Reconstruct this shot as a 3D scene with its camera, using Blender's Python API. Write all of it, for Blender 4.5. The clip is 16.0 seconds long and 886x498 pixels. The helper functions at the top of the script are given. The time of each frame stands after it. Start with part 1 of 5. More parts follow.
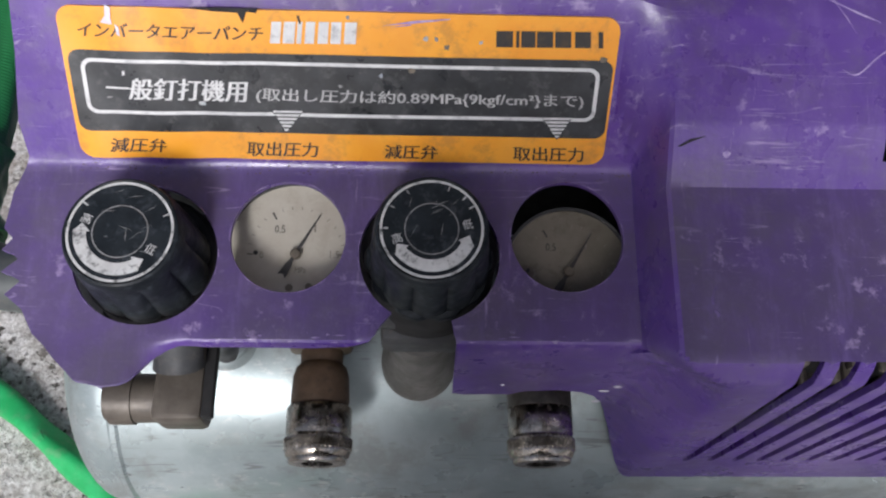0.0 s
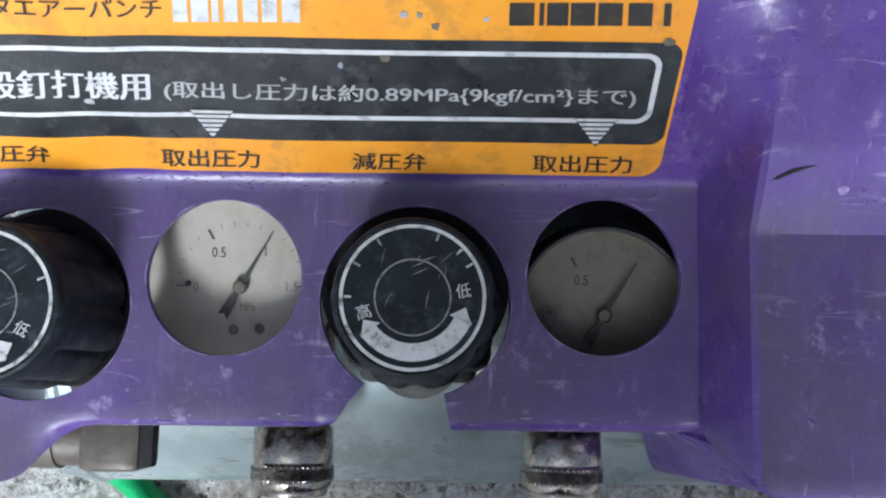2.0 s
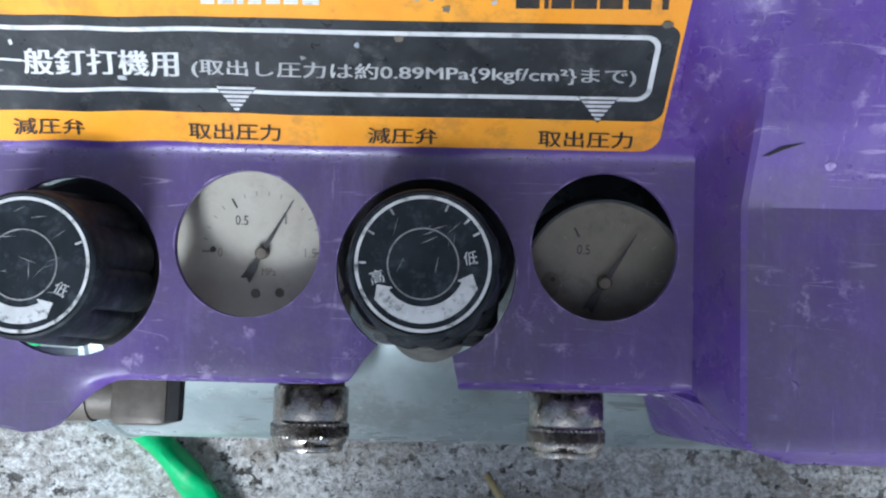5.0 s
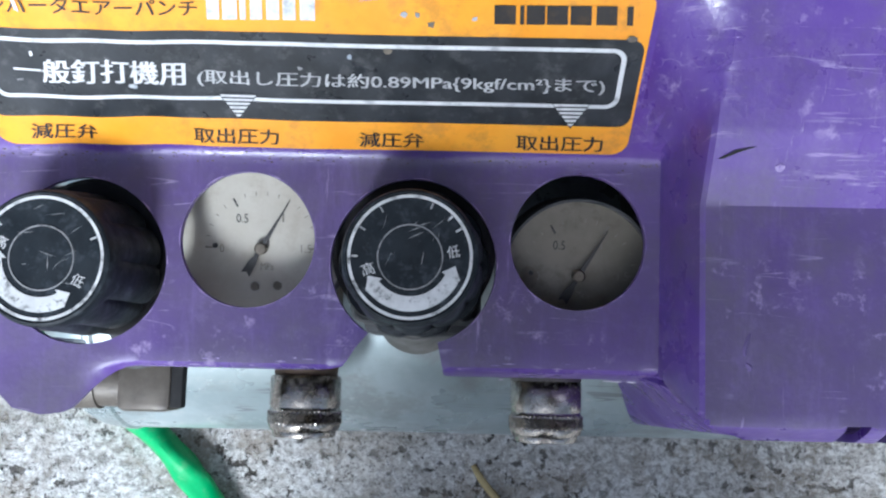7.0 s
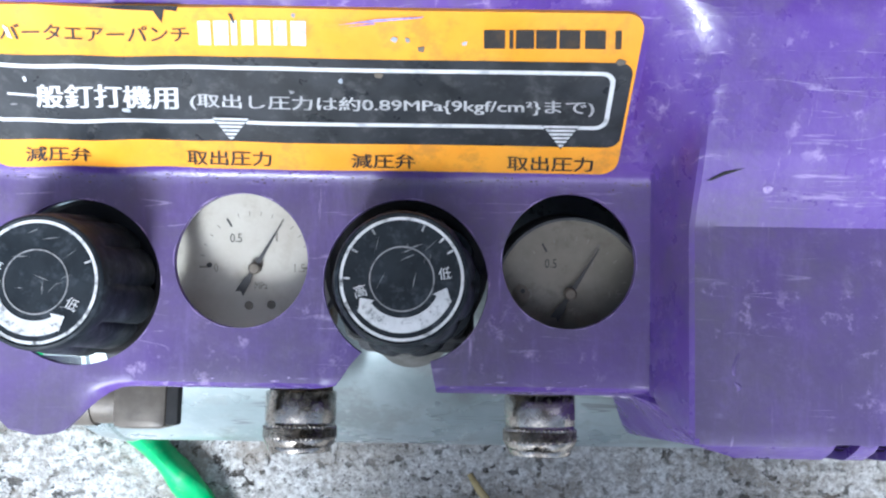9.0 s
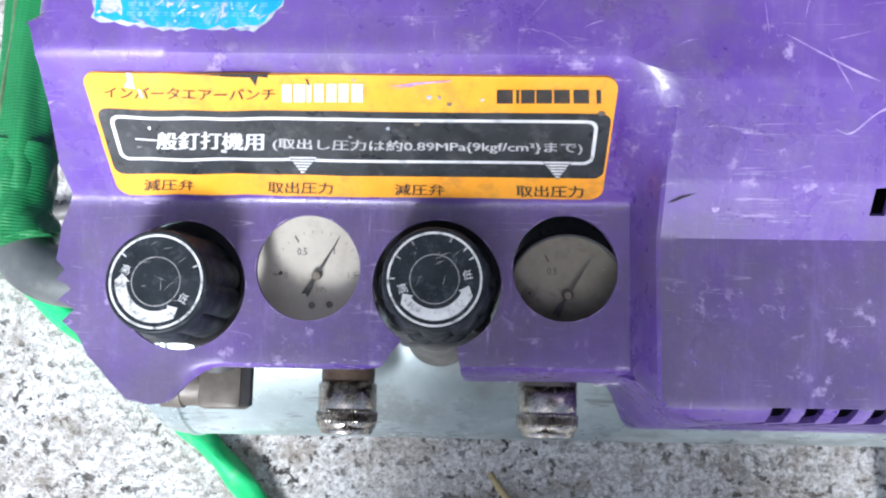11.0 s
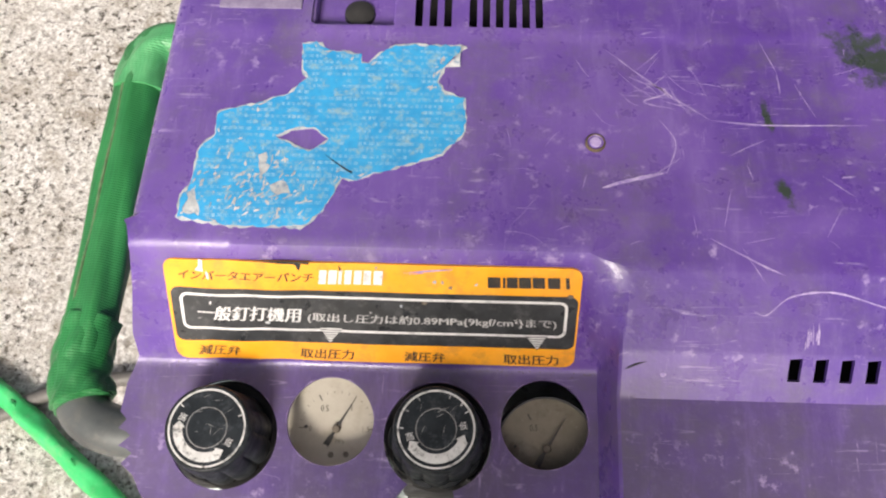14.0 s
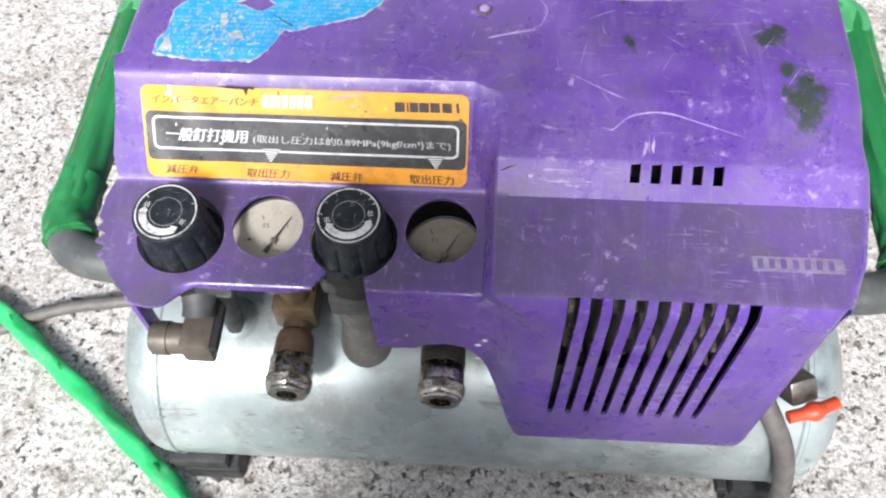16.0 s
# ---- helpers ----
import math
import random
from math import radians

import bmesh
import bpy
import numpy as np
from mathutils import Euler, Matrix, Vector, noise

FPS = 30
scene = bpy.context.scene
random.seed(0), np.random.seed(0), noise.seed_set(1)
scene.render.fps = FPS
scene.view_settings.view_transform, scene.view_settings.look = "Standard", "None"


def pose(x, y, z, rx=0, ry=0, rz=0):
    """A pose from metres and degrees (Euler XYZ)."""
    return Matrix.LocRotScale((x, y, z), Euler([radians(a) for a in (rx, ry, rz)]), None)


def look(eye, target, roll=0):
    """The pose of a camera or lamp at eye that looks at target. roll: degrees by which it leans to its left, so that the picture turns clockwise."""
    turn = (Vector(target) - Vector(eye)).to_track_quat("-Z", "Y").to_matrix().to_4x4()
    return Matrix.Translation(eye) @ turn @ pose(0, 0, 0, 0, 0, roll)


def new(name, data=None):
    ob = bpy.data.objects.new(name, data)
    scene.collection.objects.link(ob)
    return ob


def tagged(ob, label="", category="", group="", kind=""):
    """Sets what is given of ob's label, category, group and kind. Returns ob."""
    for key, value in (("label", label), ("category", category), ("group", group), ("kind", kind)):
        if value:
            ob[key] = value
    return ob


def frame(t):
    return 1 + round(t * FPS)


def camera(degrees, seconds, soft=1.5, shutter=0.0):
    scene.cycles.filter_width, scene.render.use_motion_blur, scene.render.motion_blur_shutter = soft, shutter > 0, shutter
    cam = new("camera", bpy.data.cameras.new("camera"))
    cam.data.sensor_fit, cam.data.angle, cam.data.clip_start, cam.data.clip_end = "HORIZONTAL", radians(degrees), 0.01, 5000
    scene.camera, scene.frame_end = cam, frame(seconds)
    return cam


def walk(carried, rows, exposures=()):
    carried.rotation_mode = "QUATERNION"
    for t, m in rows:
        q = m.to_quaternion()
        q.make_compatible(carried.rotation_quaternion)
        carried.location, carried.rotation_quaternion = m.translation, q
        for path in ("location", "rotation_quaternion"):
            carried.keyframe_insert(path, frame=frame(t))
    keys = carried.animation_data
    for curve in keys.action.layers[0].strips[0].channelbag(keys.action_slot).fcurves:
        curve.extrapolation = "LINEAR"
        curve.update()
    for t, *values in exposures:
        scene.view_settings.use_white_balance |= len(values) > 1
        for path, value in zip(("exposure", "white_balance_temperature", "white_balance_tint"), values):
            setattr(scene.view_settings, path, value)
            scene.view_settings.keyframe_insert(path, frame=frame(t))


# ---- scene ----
cam = camera(54.2, 16.0, soft=2.2)
PATH = [
    (0, (-0.005, -0.165, 0.605), (0.075, 0.6, -1.241), 6.2),
    (0.5, (0.008, -0.131, 0.587), (0.079, 0.503, -1.308), 6.0),
    (1, (0.003, -0.099, 0.565), (0.017, 0.376, -1.378), 2.8),
    (1.5, (0.001, -0.08, 0.549), (0.017, 0.32, -1.411), 3.4),
    (2, (0.009, -0.069, 0.543), (0.021, 0.273, -1.427), 2.7),
    (2.5, (0.01, -0.068, 0.542), (0.008, 0.244, -1.433), 0.1),
    (3, (0.012, -0.069, 0.544), (-0.006, 0.232, -1.433), -2.4),
    (3.5, (0.012, -0.069, 0.544), (-0.016, 0.216, -1.435), -4.5),
    (4, (0.011, -0.068, 0.544), (-0.018, 0.2, -1.438), -5.0),
    (6.5, (0.011, -0.078, 0.582), (0.0, 0.205, -1.398), -0.9),
    (7, (0.013, -0.077, 0.578), (0.008, 0.205, -1.401), 0.2),
    (7.5, (0.012, -0.077, 0.582), (0.013, 0.208, -1.398), 1.4),
    (8, (0.012, -0.078, 0.582), (0.011, 0.213, -1.396), 1.1),
    (8.5, (0.013, -0.075, 0.58), (0.011, 0.204, -1.401), 0.8),
    (9, (0.015, -0.071, 0.581), (0.013, 0.211, -1.399), 0.5),
    (9.5, (0.012, -0.078, 0.604), (0.0, 0.234, -1.372), -1.3),
    (11.8, (0.016, -0.095, 0.658), (-0.048, 0.281, -1.306), -8.6),
    (12, (0.015, -0.093, 0.655), (-0.045, 0.269, -1.311), -8.2),
    (12.5, (0.013, -0.092, 0.65), (-0.03, 0.256, -1.319), -5.9),
    (13, (0.017, -0.095, 0.667), (-0.054, 0.342, -1.284), -8.1),
    (13.5, (0.01, -0.109, 0.71), (-0.028, 0.603, -1.159), -1.6),
    (14, (0.014, -0.126, 0.729), (-0.036, 0.667, -1.106), -1.9),
    (14.5, (0.029, -0.147, 0.743), (-0.035, 0.659, -1.086), -3.3),
    (15, (0.051, -0.183, 0.758), (-0.038, 0.647, -1.059), -4.8),
    (15.5, (0.061, -0.241, 0.754), (-0.035, 0.633, -1.041), -4.3),
    (16, (0.078, -0.315, 0.744), (-0.004, 0.724, -0.963), -1.5),
]
walk(cam, [(t, look(eye, target, roll)) for t, eye, target, roll in PATH],
     exposures=((0, -1.06, 6200, 14), (1, -0.94, 5900, 11), (2, -0.72, 5600, 7), (3, -0.66, 5300, 5), (6.5, -0.50, 5450, 7), (7.7, -0.18, 5400, 7), (9.5, 0.02, 5450, 8),
                (12, 0.04, 6100, 11), (13, 0.02, 6700, 12), (13.6, -0.12, 7100, 13), (14.1, -0.36, 7200, 13), (15.3, -0.24, 7000, 10), (16, -0.08, 6300, 12)))
# ---------- world and light ----------
world = bpy.data.worlds.new("sky")
scene.world = world
world.use_nodes = True
wt = world.node_tree
sky = wt.nodes.new("ShaderNodeTexSky")
sky.sky_type = 'NISHITA'
sky.sun_disc = False
sky.sun_elevation, sky.sun_rotation = radians(41), radians(189)
sky.dust_density, sky.air_density = 4.0, 1.0
veil = wt.nodes.new("ShaderNodeHueSaturation")
veil.inputs["Saturation"].default_value = 0.6
wt.links.new(sky.outputs[0], veil.inputs["Color"])
wt.links.new(veil.outputs[0], wt.nodes["Background"].inputs[0])
wt.nodes["Background"].inputs[1].default_value = 0.20
sun_data = bpy.data.lights.new("sun", 'SUN')
sun_data.energy, sun_data.angle, sun_data.color = 6.2, radians(16), (1.0, 0.985, 0.96)
sun = new("sun", sun_data)
sun.matrix_world = look((-0.12, -0.72, 0.64), (0, 0, 0))

# ---------- materials ----------


class Nodes:
    """A small builder for node materials in object space."""

    def __init__(self, name, rough=0.5, metal=0.0, spec=0.5):
        self.mat = bpy.data.materials.new(name)
        self.mat.use_nodes = True
        self.t = self.mat.node_tree
        self.b = self.t.nodes["Principled BSDF"]
        self.b.inputs["Roughness"].default_value = rough
        self.b.inputs["Metallic"].default_value = metal
        self.b.inputs["Specular IOR Level"].default_value = spec
        self.co = self.t.nodes.new("ShaderNodeTexCoord").outputs["Object"]

    def put(self, socket, v):
        if isinstance(v, bpy.types.NodeSocket):
            self.t.links.new(v, socket)
        elif isinstance(v, (tuple, list)) and len(v) == 3 and len(socket.default_value) == 4:
            socket.default_value = (*v, 1)
        else:
            socket.default_value = v

    def noise(self, scale, detail=4, rough=0.55, stretch=None, turn=0, shift=(0, 0, 0)):
        co = self.co
        if stretch or turn or shift != (0, 0, 0):
            m = self.t.nodes.new("ShaderNodeMapping")
            self.put(m.inputs[0], co)
            m.inputs["Location"].default_value = shift
            m.inputs["Rotation"].default_value = (0, 0, radians(turn))
            m.inputs["Scale"].default_value = stretch or (1, 1, 1)
            co = m.outputs[0]
        n = self.t.nodes.new("ShaderNodeTexNoise")
        self.put(n.inputs["Vector"], co)
        n.inputs["Scale"].default_value = scale
        n.inputs["Detail"].default_value = detail
        n.inputs["Roughness"].default_value = rough
        return n.outputs[0]

    def voronoi(self, scale, feature='F1', out=0):
        n = self.t.nodes.new("ShaderNodeTexVoronoi")
        n.feature = feature
        self.put(n.inputs["Vector"], self.co)
        n.inputs["Scale"].default_value = scale
        return n.outputs[out]

    def ramp(self, v, lo, hi, a=0.0, b=1.0):
        n = self.t.nodes.new("ShaderNodeMapRange")
        n.interpolation_type = 'SMOOTHSTEP'
        self.put(n.inputs[0], v)
        for i, x in enumerate((lo, hi, a, b)):
            n.inputs[i + 1].default_value = x
        return n.outputs[0]

    def math(self, op, a, b=0.0):
        n = self.t.nodes.new("ShaderNodeMath")
        n.operation = op
        self.put(n.inputs[0], a)
        self.put(n.inputs[1], b)
        return n.outputs[0]

    def mix(self, f, a, b):
        n = self.t.nodes.new("ShaderNodeMix")
        n.data_type = 'RGBA'
        self.put(n.inputs[0], f)
        self.put(n.inputs[6], a)
        self.put(n.inputs[7], b)
        return n.outputs[2]

    def axis(self, i):
        n = self.t.nodes.new("ShaderNodeSeparateXYZ")
        self.put(n.inputs[0], self.co)
        return n.outputs[i]

    def up(self):
        g = self.t.nodes.new("ShaderNodeNewGeometry")
        n = self.t.nodes.new("ShaderNodeSeparateXYZ")
        self.put(n.inputs[0], g.outputs["Normal"])
        return n.outputs[2]

    def blob(self, x, y, rx, ry, turn=0.0):
        """1 inside an upright elliptic column at x, y, fading to 0 past its rim."""
        m = self.t.nodes.new("ShaderNodeMapping")
        m.vector_type = 'TEXTURE'
        self.put(m.inputs[0], self.co)
        m.inputs["Location"].default_value = (x, y, 0)
        m.inputs["Rotation"].default_value = (0, 0, radians(turn))
        m.inputs["Scale"].default_value = (rx, ry, 1e3)
        n = self.t.nodes.new("ShaderNodeVectorMath")
        n.operation = 'LENGTH'
        self.put(n.inputs[0], m.outputs[0])
        wob = self.math('MULTIPLY', self.math('SUBTRACT', self.noise(95, 5, 0.7, shift=(2, 9, 4)), 0.5), 3.2)
        return self.ramp(self.math('ADD', n.outputs["Value"], wob), 0.50, 1.20, 1, 0)

    def bump(self, v, strength=0.3, dist=0.0005):
        n = self.t.nodes.new("ShaderNodeBump")
        n.inputs["Strength"].default_value = strength
        n.inputs["Distance"].default_value = dist
        self.put(n.inputs["Height"], v)
        self.put(self.b.inputs["Normal"], n.outputs[0])

    def done(self, colour, rough=None):
        self.put(self.b.inputs["Base Color"], colour)
        if rough is not None:
            self.put(self.b.inputs["Roughness"], rough)
        return self.mat


def plastic_purple():
    n = Nodes("worn_purple_plastic", 0.4, spec=0.6)
    big = n.noise(9, 5, 0.6)
    col = n.mix(n.ramp(big, 0.34, 0.66), (0.075, 0.027, 0.240), (0.146, 0.076, 0.330))
    # grey-brown dirt that settles on level faces and in the lower recess
    level = n.ramp(n.up(), 0.80, 1.0)
    low = n.ramp(n.axis(2), 0.3335, 0.3365, 1, 0.22)
    dirt = n.math('MULTIPLY', n.math('MULTIPLY', level, low), n.ramp(n.noise(26, 6, 0.65), 0.25, 0.70, 0.30, 0.72))
    col = n.mix(dirt, col, (0.088, 0.075, 0.105))
    smear = n.ramp(n.noise(34, 6, 0.7, shift=(3, 1, 0)), 0.46, 0.80, 0, 0.65)
    col = n.mix(smear, col, (0.105, 0.077, 0.15))
    pale = n.ramp(n.noise(140, 6, 0.8, shift=(4, 8, 1)), 0.48, 0.72, 0, 0.30)
    col = n.mix(pale, col, (0.21, 0.16, 0.33))
    brushed = n.ramp(n.noise(34, 6, 0.75, (2.6, 0.45, 1), 6, (5, 1, 2)), 0.48, 0.74, 0, 0.42)
    col = n.mix(brushed, col, (0.20, 0.135, 0.37))
    # pale scuffs in two directions
    s1 = n.ramp(n.noise(95, 4, 0.7, (0.35, 3.0, 1), 24), 0.62, 0.72)
    s2 = n.ramp(n.noise(110, 4, 0.7, (3.0, 0.32, 1), -38), 0.62, 0.72)
    zone = n.ramp(n.noise(16, 3), 0.46, 0.64)
    scuff = n.math('MULTIPLY', n.math('MAXIMUM', s1, s2), zone)
    chalk = n.math('MULTIPLY', n.ramp(n.noise(120, 4, 0.7), 0.56, 0.70), n.ramp(n.noise(24, 3, shift=(7, 2, 0)), 0.47, 0.64, 0, 1.0))
    col = n.mix(n.math('MULTIPLY', n.math('MAXIMUM', scuff, chalk), 0.6), col, (0.44, 0.34, 0.58))
    # hair-fine scratches that run in a few main directions
    hair = 0.0
    for k, (sc, st, tn, wd) in enumerate(((30, (0.12, 1.6, 1), 22, 0.010), (34, (0.10, 1.5, 1), -48, 0.009), (26, (0.14, 1.4, 1), 78, 0.008), (44, (0.2, 1.5, 1), -8, 0.008))):
        away = n.math('ABSOLUTE', n.math('SUBTRACT', n.noise(sc, 3, 0.6, st, tn, (k * 3.1, k * 1.7, 2)), 0.5))
        line = n.math('MULTIPLY', n.ramp(away, wd * 0.15, wd * 0.55, 1, 0), n.math('MULTIPLY', n.ramp(n.noise(30, 3, 0.6, shift=(k * 5.3, 2, k)), 0.55, 0.66), n.ramp(n.noise(260, 3, 0.6, shift=(k, 4, 3)), 0.36, 0.58)))
        hair = n.math('MAXIMUM', line, hair)
    col = n.mix(n.math('MULTIPLY', hair, n.ramp(n.up(), 0.3, 0.6, 0.1, 0.5)), col, (0.42, 0.34, 0.55))
    # dull grey-brown film left by hands and weather
    film = n.math('MULTIPLY', n.ramp(n.noise(19, 7, 0.72, shift=(8, 3, 6)), 0.47, 0.66), n.ramp(n.noise(88, 5, 0.7, shift=(2, 2, 9)), 0.30, 0.62, 0.15, 0.48))
    col = n.mix(film, col, (0.115, 0.100, 0.125))
    # dark green paint smears
    edge = n.ramp(n.noise(110, 5, 0.7), 0.24, 0.42)
    stain = n.blob(0.218, 0.138, 0.026, 0.015, -40)
    for x, y, rx, ry, a in ((0.231, 0.122, 0.020, 0.013, -35), (0.262, 0.027, 0.013, 0.022, 0), (0.253, 0.047, 0.006, 0.006, 0),
                            (0.159, 0.108, 0.0022, 0.010, 8), (0.164, 0.064, 0.004, 0.008, 15), (0.246, 0.075, 0.010, 0.010, 20)):
        stain = n.math('MAXIMUM', stain, n.blob(x, y, rx, ry, a))
    stain = n.math('MULTIPLY', stain, n.ramp(n.noise(150, 5, 0.7, shift=(1, 4, 2)), 0.28, 0.50, 0.5, 0.97))
    col = n.mix(n.math('MULTIPLY', stain, edge), col, (0.028, 0.043, 0.030))
    n.bump(n.math('ADD', n.math('ADD', n.noise(420, 3), n.math('MULTIPLY', scuff, 0.6)), n.math('MULTIPLY', hair, 0.5)), 0.28, 0.0004)
    rough = n.math('ADD', n.ramp(n.noise(45, 5, 0.65), 0.3, 0.7, 0.20, 0.40), n.math('MULTIPLY', n.math('MAXIMUM', dirt, film), 0.28))
    return n.done(col, rough)


def ground_mat():
    n = Nodes("weathered_concrete", 0.9, spec=0.25)
    col = n.mix(n.ramp(n.noise(16, 6, 0.65), 0.32, 0.68), (0.66, 0.64, 0.605), (0.84, 0.83, 0.81))
    # exposed aggregate: each small stone has its own tone
    stone = n.math('FRACT', n.math('MULTIPLY', n.voronoi(270, 'F1', 1), 7.3))
    col = n.mix(n.ramp(stone, 0.55, 1.0, 0, 0.38), col, (0.36, 0.33, 0.29))
    col = n.mix(n.ramp(stone, 0.0, 0.22, 0.5, 0), col, (0.86, 0.85, 0.83))
    grain = n.noise(240, 6, 0.7)
    col = n.mix(n.ramp(grain, 0.34, 0.58, 0.65, 0), col, (0.24, 0.215, 0.185))
    pits = n.ramp(n.noise(120, 5, 0.62, shift=(3, 3, 1)), 0.56, 0.61)
    small = n.ramp(n.noise(330, 4, 0.6, shift=(8, 1, 4)), 0.59, 0.65)
    where = n.ramp(n.noise(13, 4, 0.6, shift=(1, 6, 2)), 0.36, 0.58, 0.35, 1)
    dark = n.math('MULTIPLY', n.math('MAXIMUM', pits, n.math('MULTIPLY', small, 0.55)), where)
    col = n.mix(n.math('MULTIPLY', dark, 0.95), col, (0.05, 0.043, 0.036))
    stain = n.math('MULTIPLY', n.ramp(n.noise(30, 7, 0.75, shift=(6, 2, 8)), 0.48, 0.60), n.ramp(n.noise(5, 3, shift=(1, 1, 3)), 0.42, 0.58, 0.2, 0.65))
    col = n.mix(stain, col, (0.26, 0.215, 0.165))
    grey = n.ramp(n.noise(90, 5, 0.65, shift=(5, 1, 0)), 0.54, 0.62, 0, 0.5)
    col = n.mix(grey, col, (0.24, 0.22, 0.195))
    n.bump(n.math('SUBTRACT', n.math('ADD', grain, n.math('MULTIPLY', n.noise(80, 4), 0.8)), n.math('MULTIPLY', dark, 0.9)), 0.9, 0.003)
    return n.done(col)


def worn(name, a, b, rough, metal=0.0, scale=60, c=None, amount=0.5, bumps=0.2, stretch=None, spec=0.5):
    """Two tones of one surface with grime or wear c in patches."""
    n = Nodes(name, rough, metal, spec)
    col = n.mix(n.ramp(n.noise(scale, 5, 0.65, stretch), 0.3, 0.7), a, b)
    wear = 0.0
    if c:
        wear = n.math('MULTIPLY', n.ramp(n.noise(scale * 2.3, 5, 0.7, stretch, shift=(2, 5, 1)), 0.50, 0.68), amount)
        col = n.mix(wear, col, c)
        if metal:
            n.put(n.b.inputs["Metallic"], n.math('SUBTRACT', metal, n.math('MULTIPLY', wear, 0.8)))
    n.bump(n.noise(scale * 6, 4), bumps, 0.0004)
    return n.done(col, n.ramp(n.noise(scale * 1.6, 4, shift=(9, 1, 3)), 0.3, 0.7, max(rough - 0.1, 0.04), min(rough + 0.12, 1)))


def tank_mat():
    n = Nodes("galvanised_tank_paint", 0.36, 0.4)
    col = n.mix(n.ramp(n.noise(14, 5, 0.65), 0.3, 0.7), (0.275, 0.33, 0.335), (0.43, 0.495, 0.50))
    grime = n.math('MULTIPLY', n.ramp(n.noise(30, 6, 0.7, shift=(2, 5, 1)), 0.48, 0.66), 0.55)
    col = n.mix(grime, col, (0.20, 0.20, 0.185))
    rub = n.math('MULTIPLY', n.ramp(n.noise(110, 6, 0.75, (1, 2.2, 1), 15), 0.52, 0.66), n.ramp(n.noise(18, 3, shift=(4, 4, 1)), 0.44, 0.62, 0.1, 0.8))
    col = n.mix(rub, col, (0.55, 0.57, 0.555))
    line = 0.0
    for k, (st, tn) in enumerate((((0.10, 1.6, 1), 6), ((0.14, 1.5, 1), -34))):
        away = n.math('ABSOLUTE', n.math('SUBTRACT', n.noise(34, 3, 0.6, st, tn, (k * 2.7, 1.3, k)), 0.5))
        line = n.math('MAXIMUM', n.math('MULTIPLY', n.ramp(away, 0.003, 0.009, 1, 0), n.ramp(n.noise(30, 3, shift=(k, 7, 2)), 0.54, 0.62)), line)
    col = n.mix(n.math('MULTIPLY', line, 0.6), col, (0.13, 0.13, 0.12))
    n.bump(n.noise(90, 4), 0.2, 0.0004)
    return n.done(col, n.math('ADD', n.ramp(n.noise(22, 4, shift=(9, 1, 3)), 0.3, 0.7, 0.24, 0.40), n.math('MULTIPLY', grime, 0.2)))


def tape_mat(name, a, b, pale):
    """Woven cloth tape: fine ribs across its length, dull rubbed patches."""
    n = Nodes(name, 0.38)
    ribs = n.math('SINE', n.math('ADD', n.math('MULTIPLY', n.axis(1), 3900), n.math('MULTIPLY', n.noise(30, 3), 9)))
    cross = n.math('SINE', n.math('ADD', n.math('MULTIPLY', n.axis(0), 2600), n.math('MULTIPLY', n.axis(2), 2600)))
    weave = n.math('ADD', n.math('MULTIPLY', ribs, 0.30), n.math('MULTIPLY', cross, 0.15))
    tone = n.math('ADD', n.ramp(n.noise(28, 5, 0.65, (1, 0.3, 1)), 0.3, 0.7), n.math('MULTIPLY', weave, 0.5))
    col = n.mix(tone, a, b)
    col = n.mix(n.ramp(n.noise(55, 6, 0.7, (1, 0.35, 1), 0, (3, 1, 7)), 0.56, 0.74, 0, 0.5), col, pale)
    n.bump(n.math('ADD', weave, n.math('MULTIPLY', n.noise(60, 4, 0.6), 1.4)), 0.4, 0.0006)
    return n.done(col, n.ramp(n.noise(40, 4), 0.3, 0.7, 0.28, 0.52))


PURPLE = plastic_purple()
GROUND = ground_mat()
TANK = tank_mat()
ORANGE = worn("orange_label_film", (0.86, 0.335, 0.018), (0.92, 0.40, 0.03), 0.38, 0, 40, (0.42, 0.20, 0.05), 0.45, 0.1)
BLACK_FILM = worn("black_label_film", (0.016, 0.018, 0.02), (0.034, 0.037, 0.042), 0.36, 0, 70, (0.10, 0.10, 0.10), 0.5, 0.1)
WHITE_INK = worn("white_ink", (0.58, 0.58, 0.58), (0.72, 0.72, 0.71), 0.5, 0, 90, (0.26, 0.26, 0.27), 0.6, 0.05)
DULL_INK = worn("dull_white_ink", (0.36, 0.36, 0.36), (0.52, 0.52, 0.51), 0.5, 0, 120, (0.16, 0.16, 0.17), 0.6, 0.05)
BLACK_INK = worn("black_ink", (0.02, 0.018, 0.018), (0.03, 0.026, 0.022), 0.5, 0, 90, (0.11, 0.06, 0.02), 0.3, 0.05)
BLUE = worn("blue_sticker_paper", (0.010, 0.25, 0.52), (0.02, 0.33, 0.62), 0.6, 0, 85, (0.24, 0.38, 0.44), 0.9, 0.2)
PAPER = worn("torn_paper", (0.30, 0.32, 0.34), (0.52, 0.53, 0.53), 0.85, 0, 110, (0.12, 0.20, 0.30), 0.8, 0.4)
PALE_PRINT = worn("pale_print", (0.06, 0.31, 0.55), (0.26, 0.47, 0.62), 0.6, 0, 160, (0.02, 0.28, 0.55), 0.8, 0.05)
KNOB = worn("black_knob_plastic", (0.009, 0.012, 0.015), (0.020, 0.025, 0.030), 0.48, 0, 90, (0.06, 0.07, 0.082), 0.6, 0.25, spec=0.22)
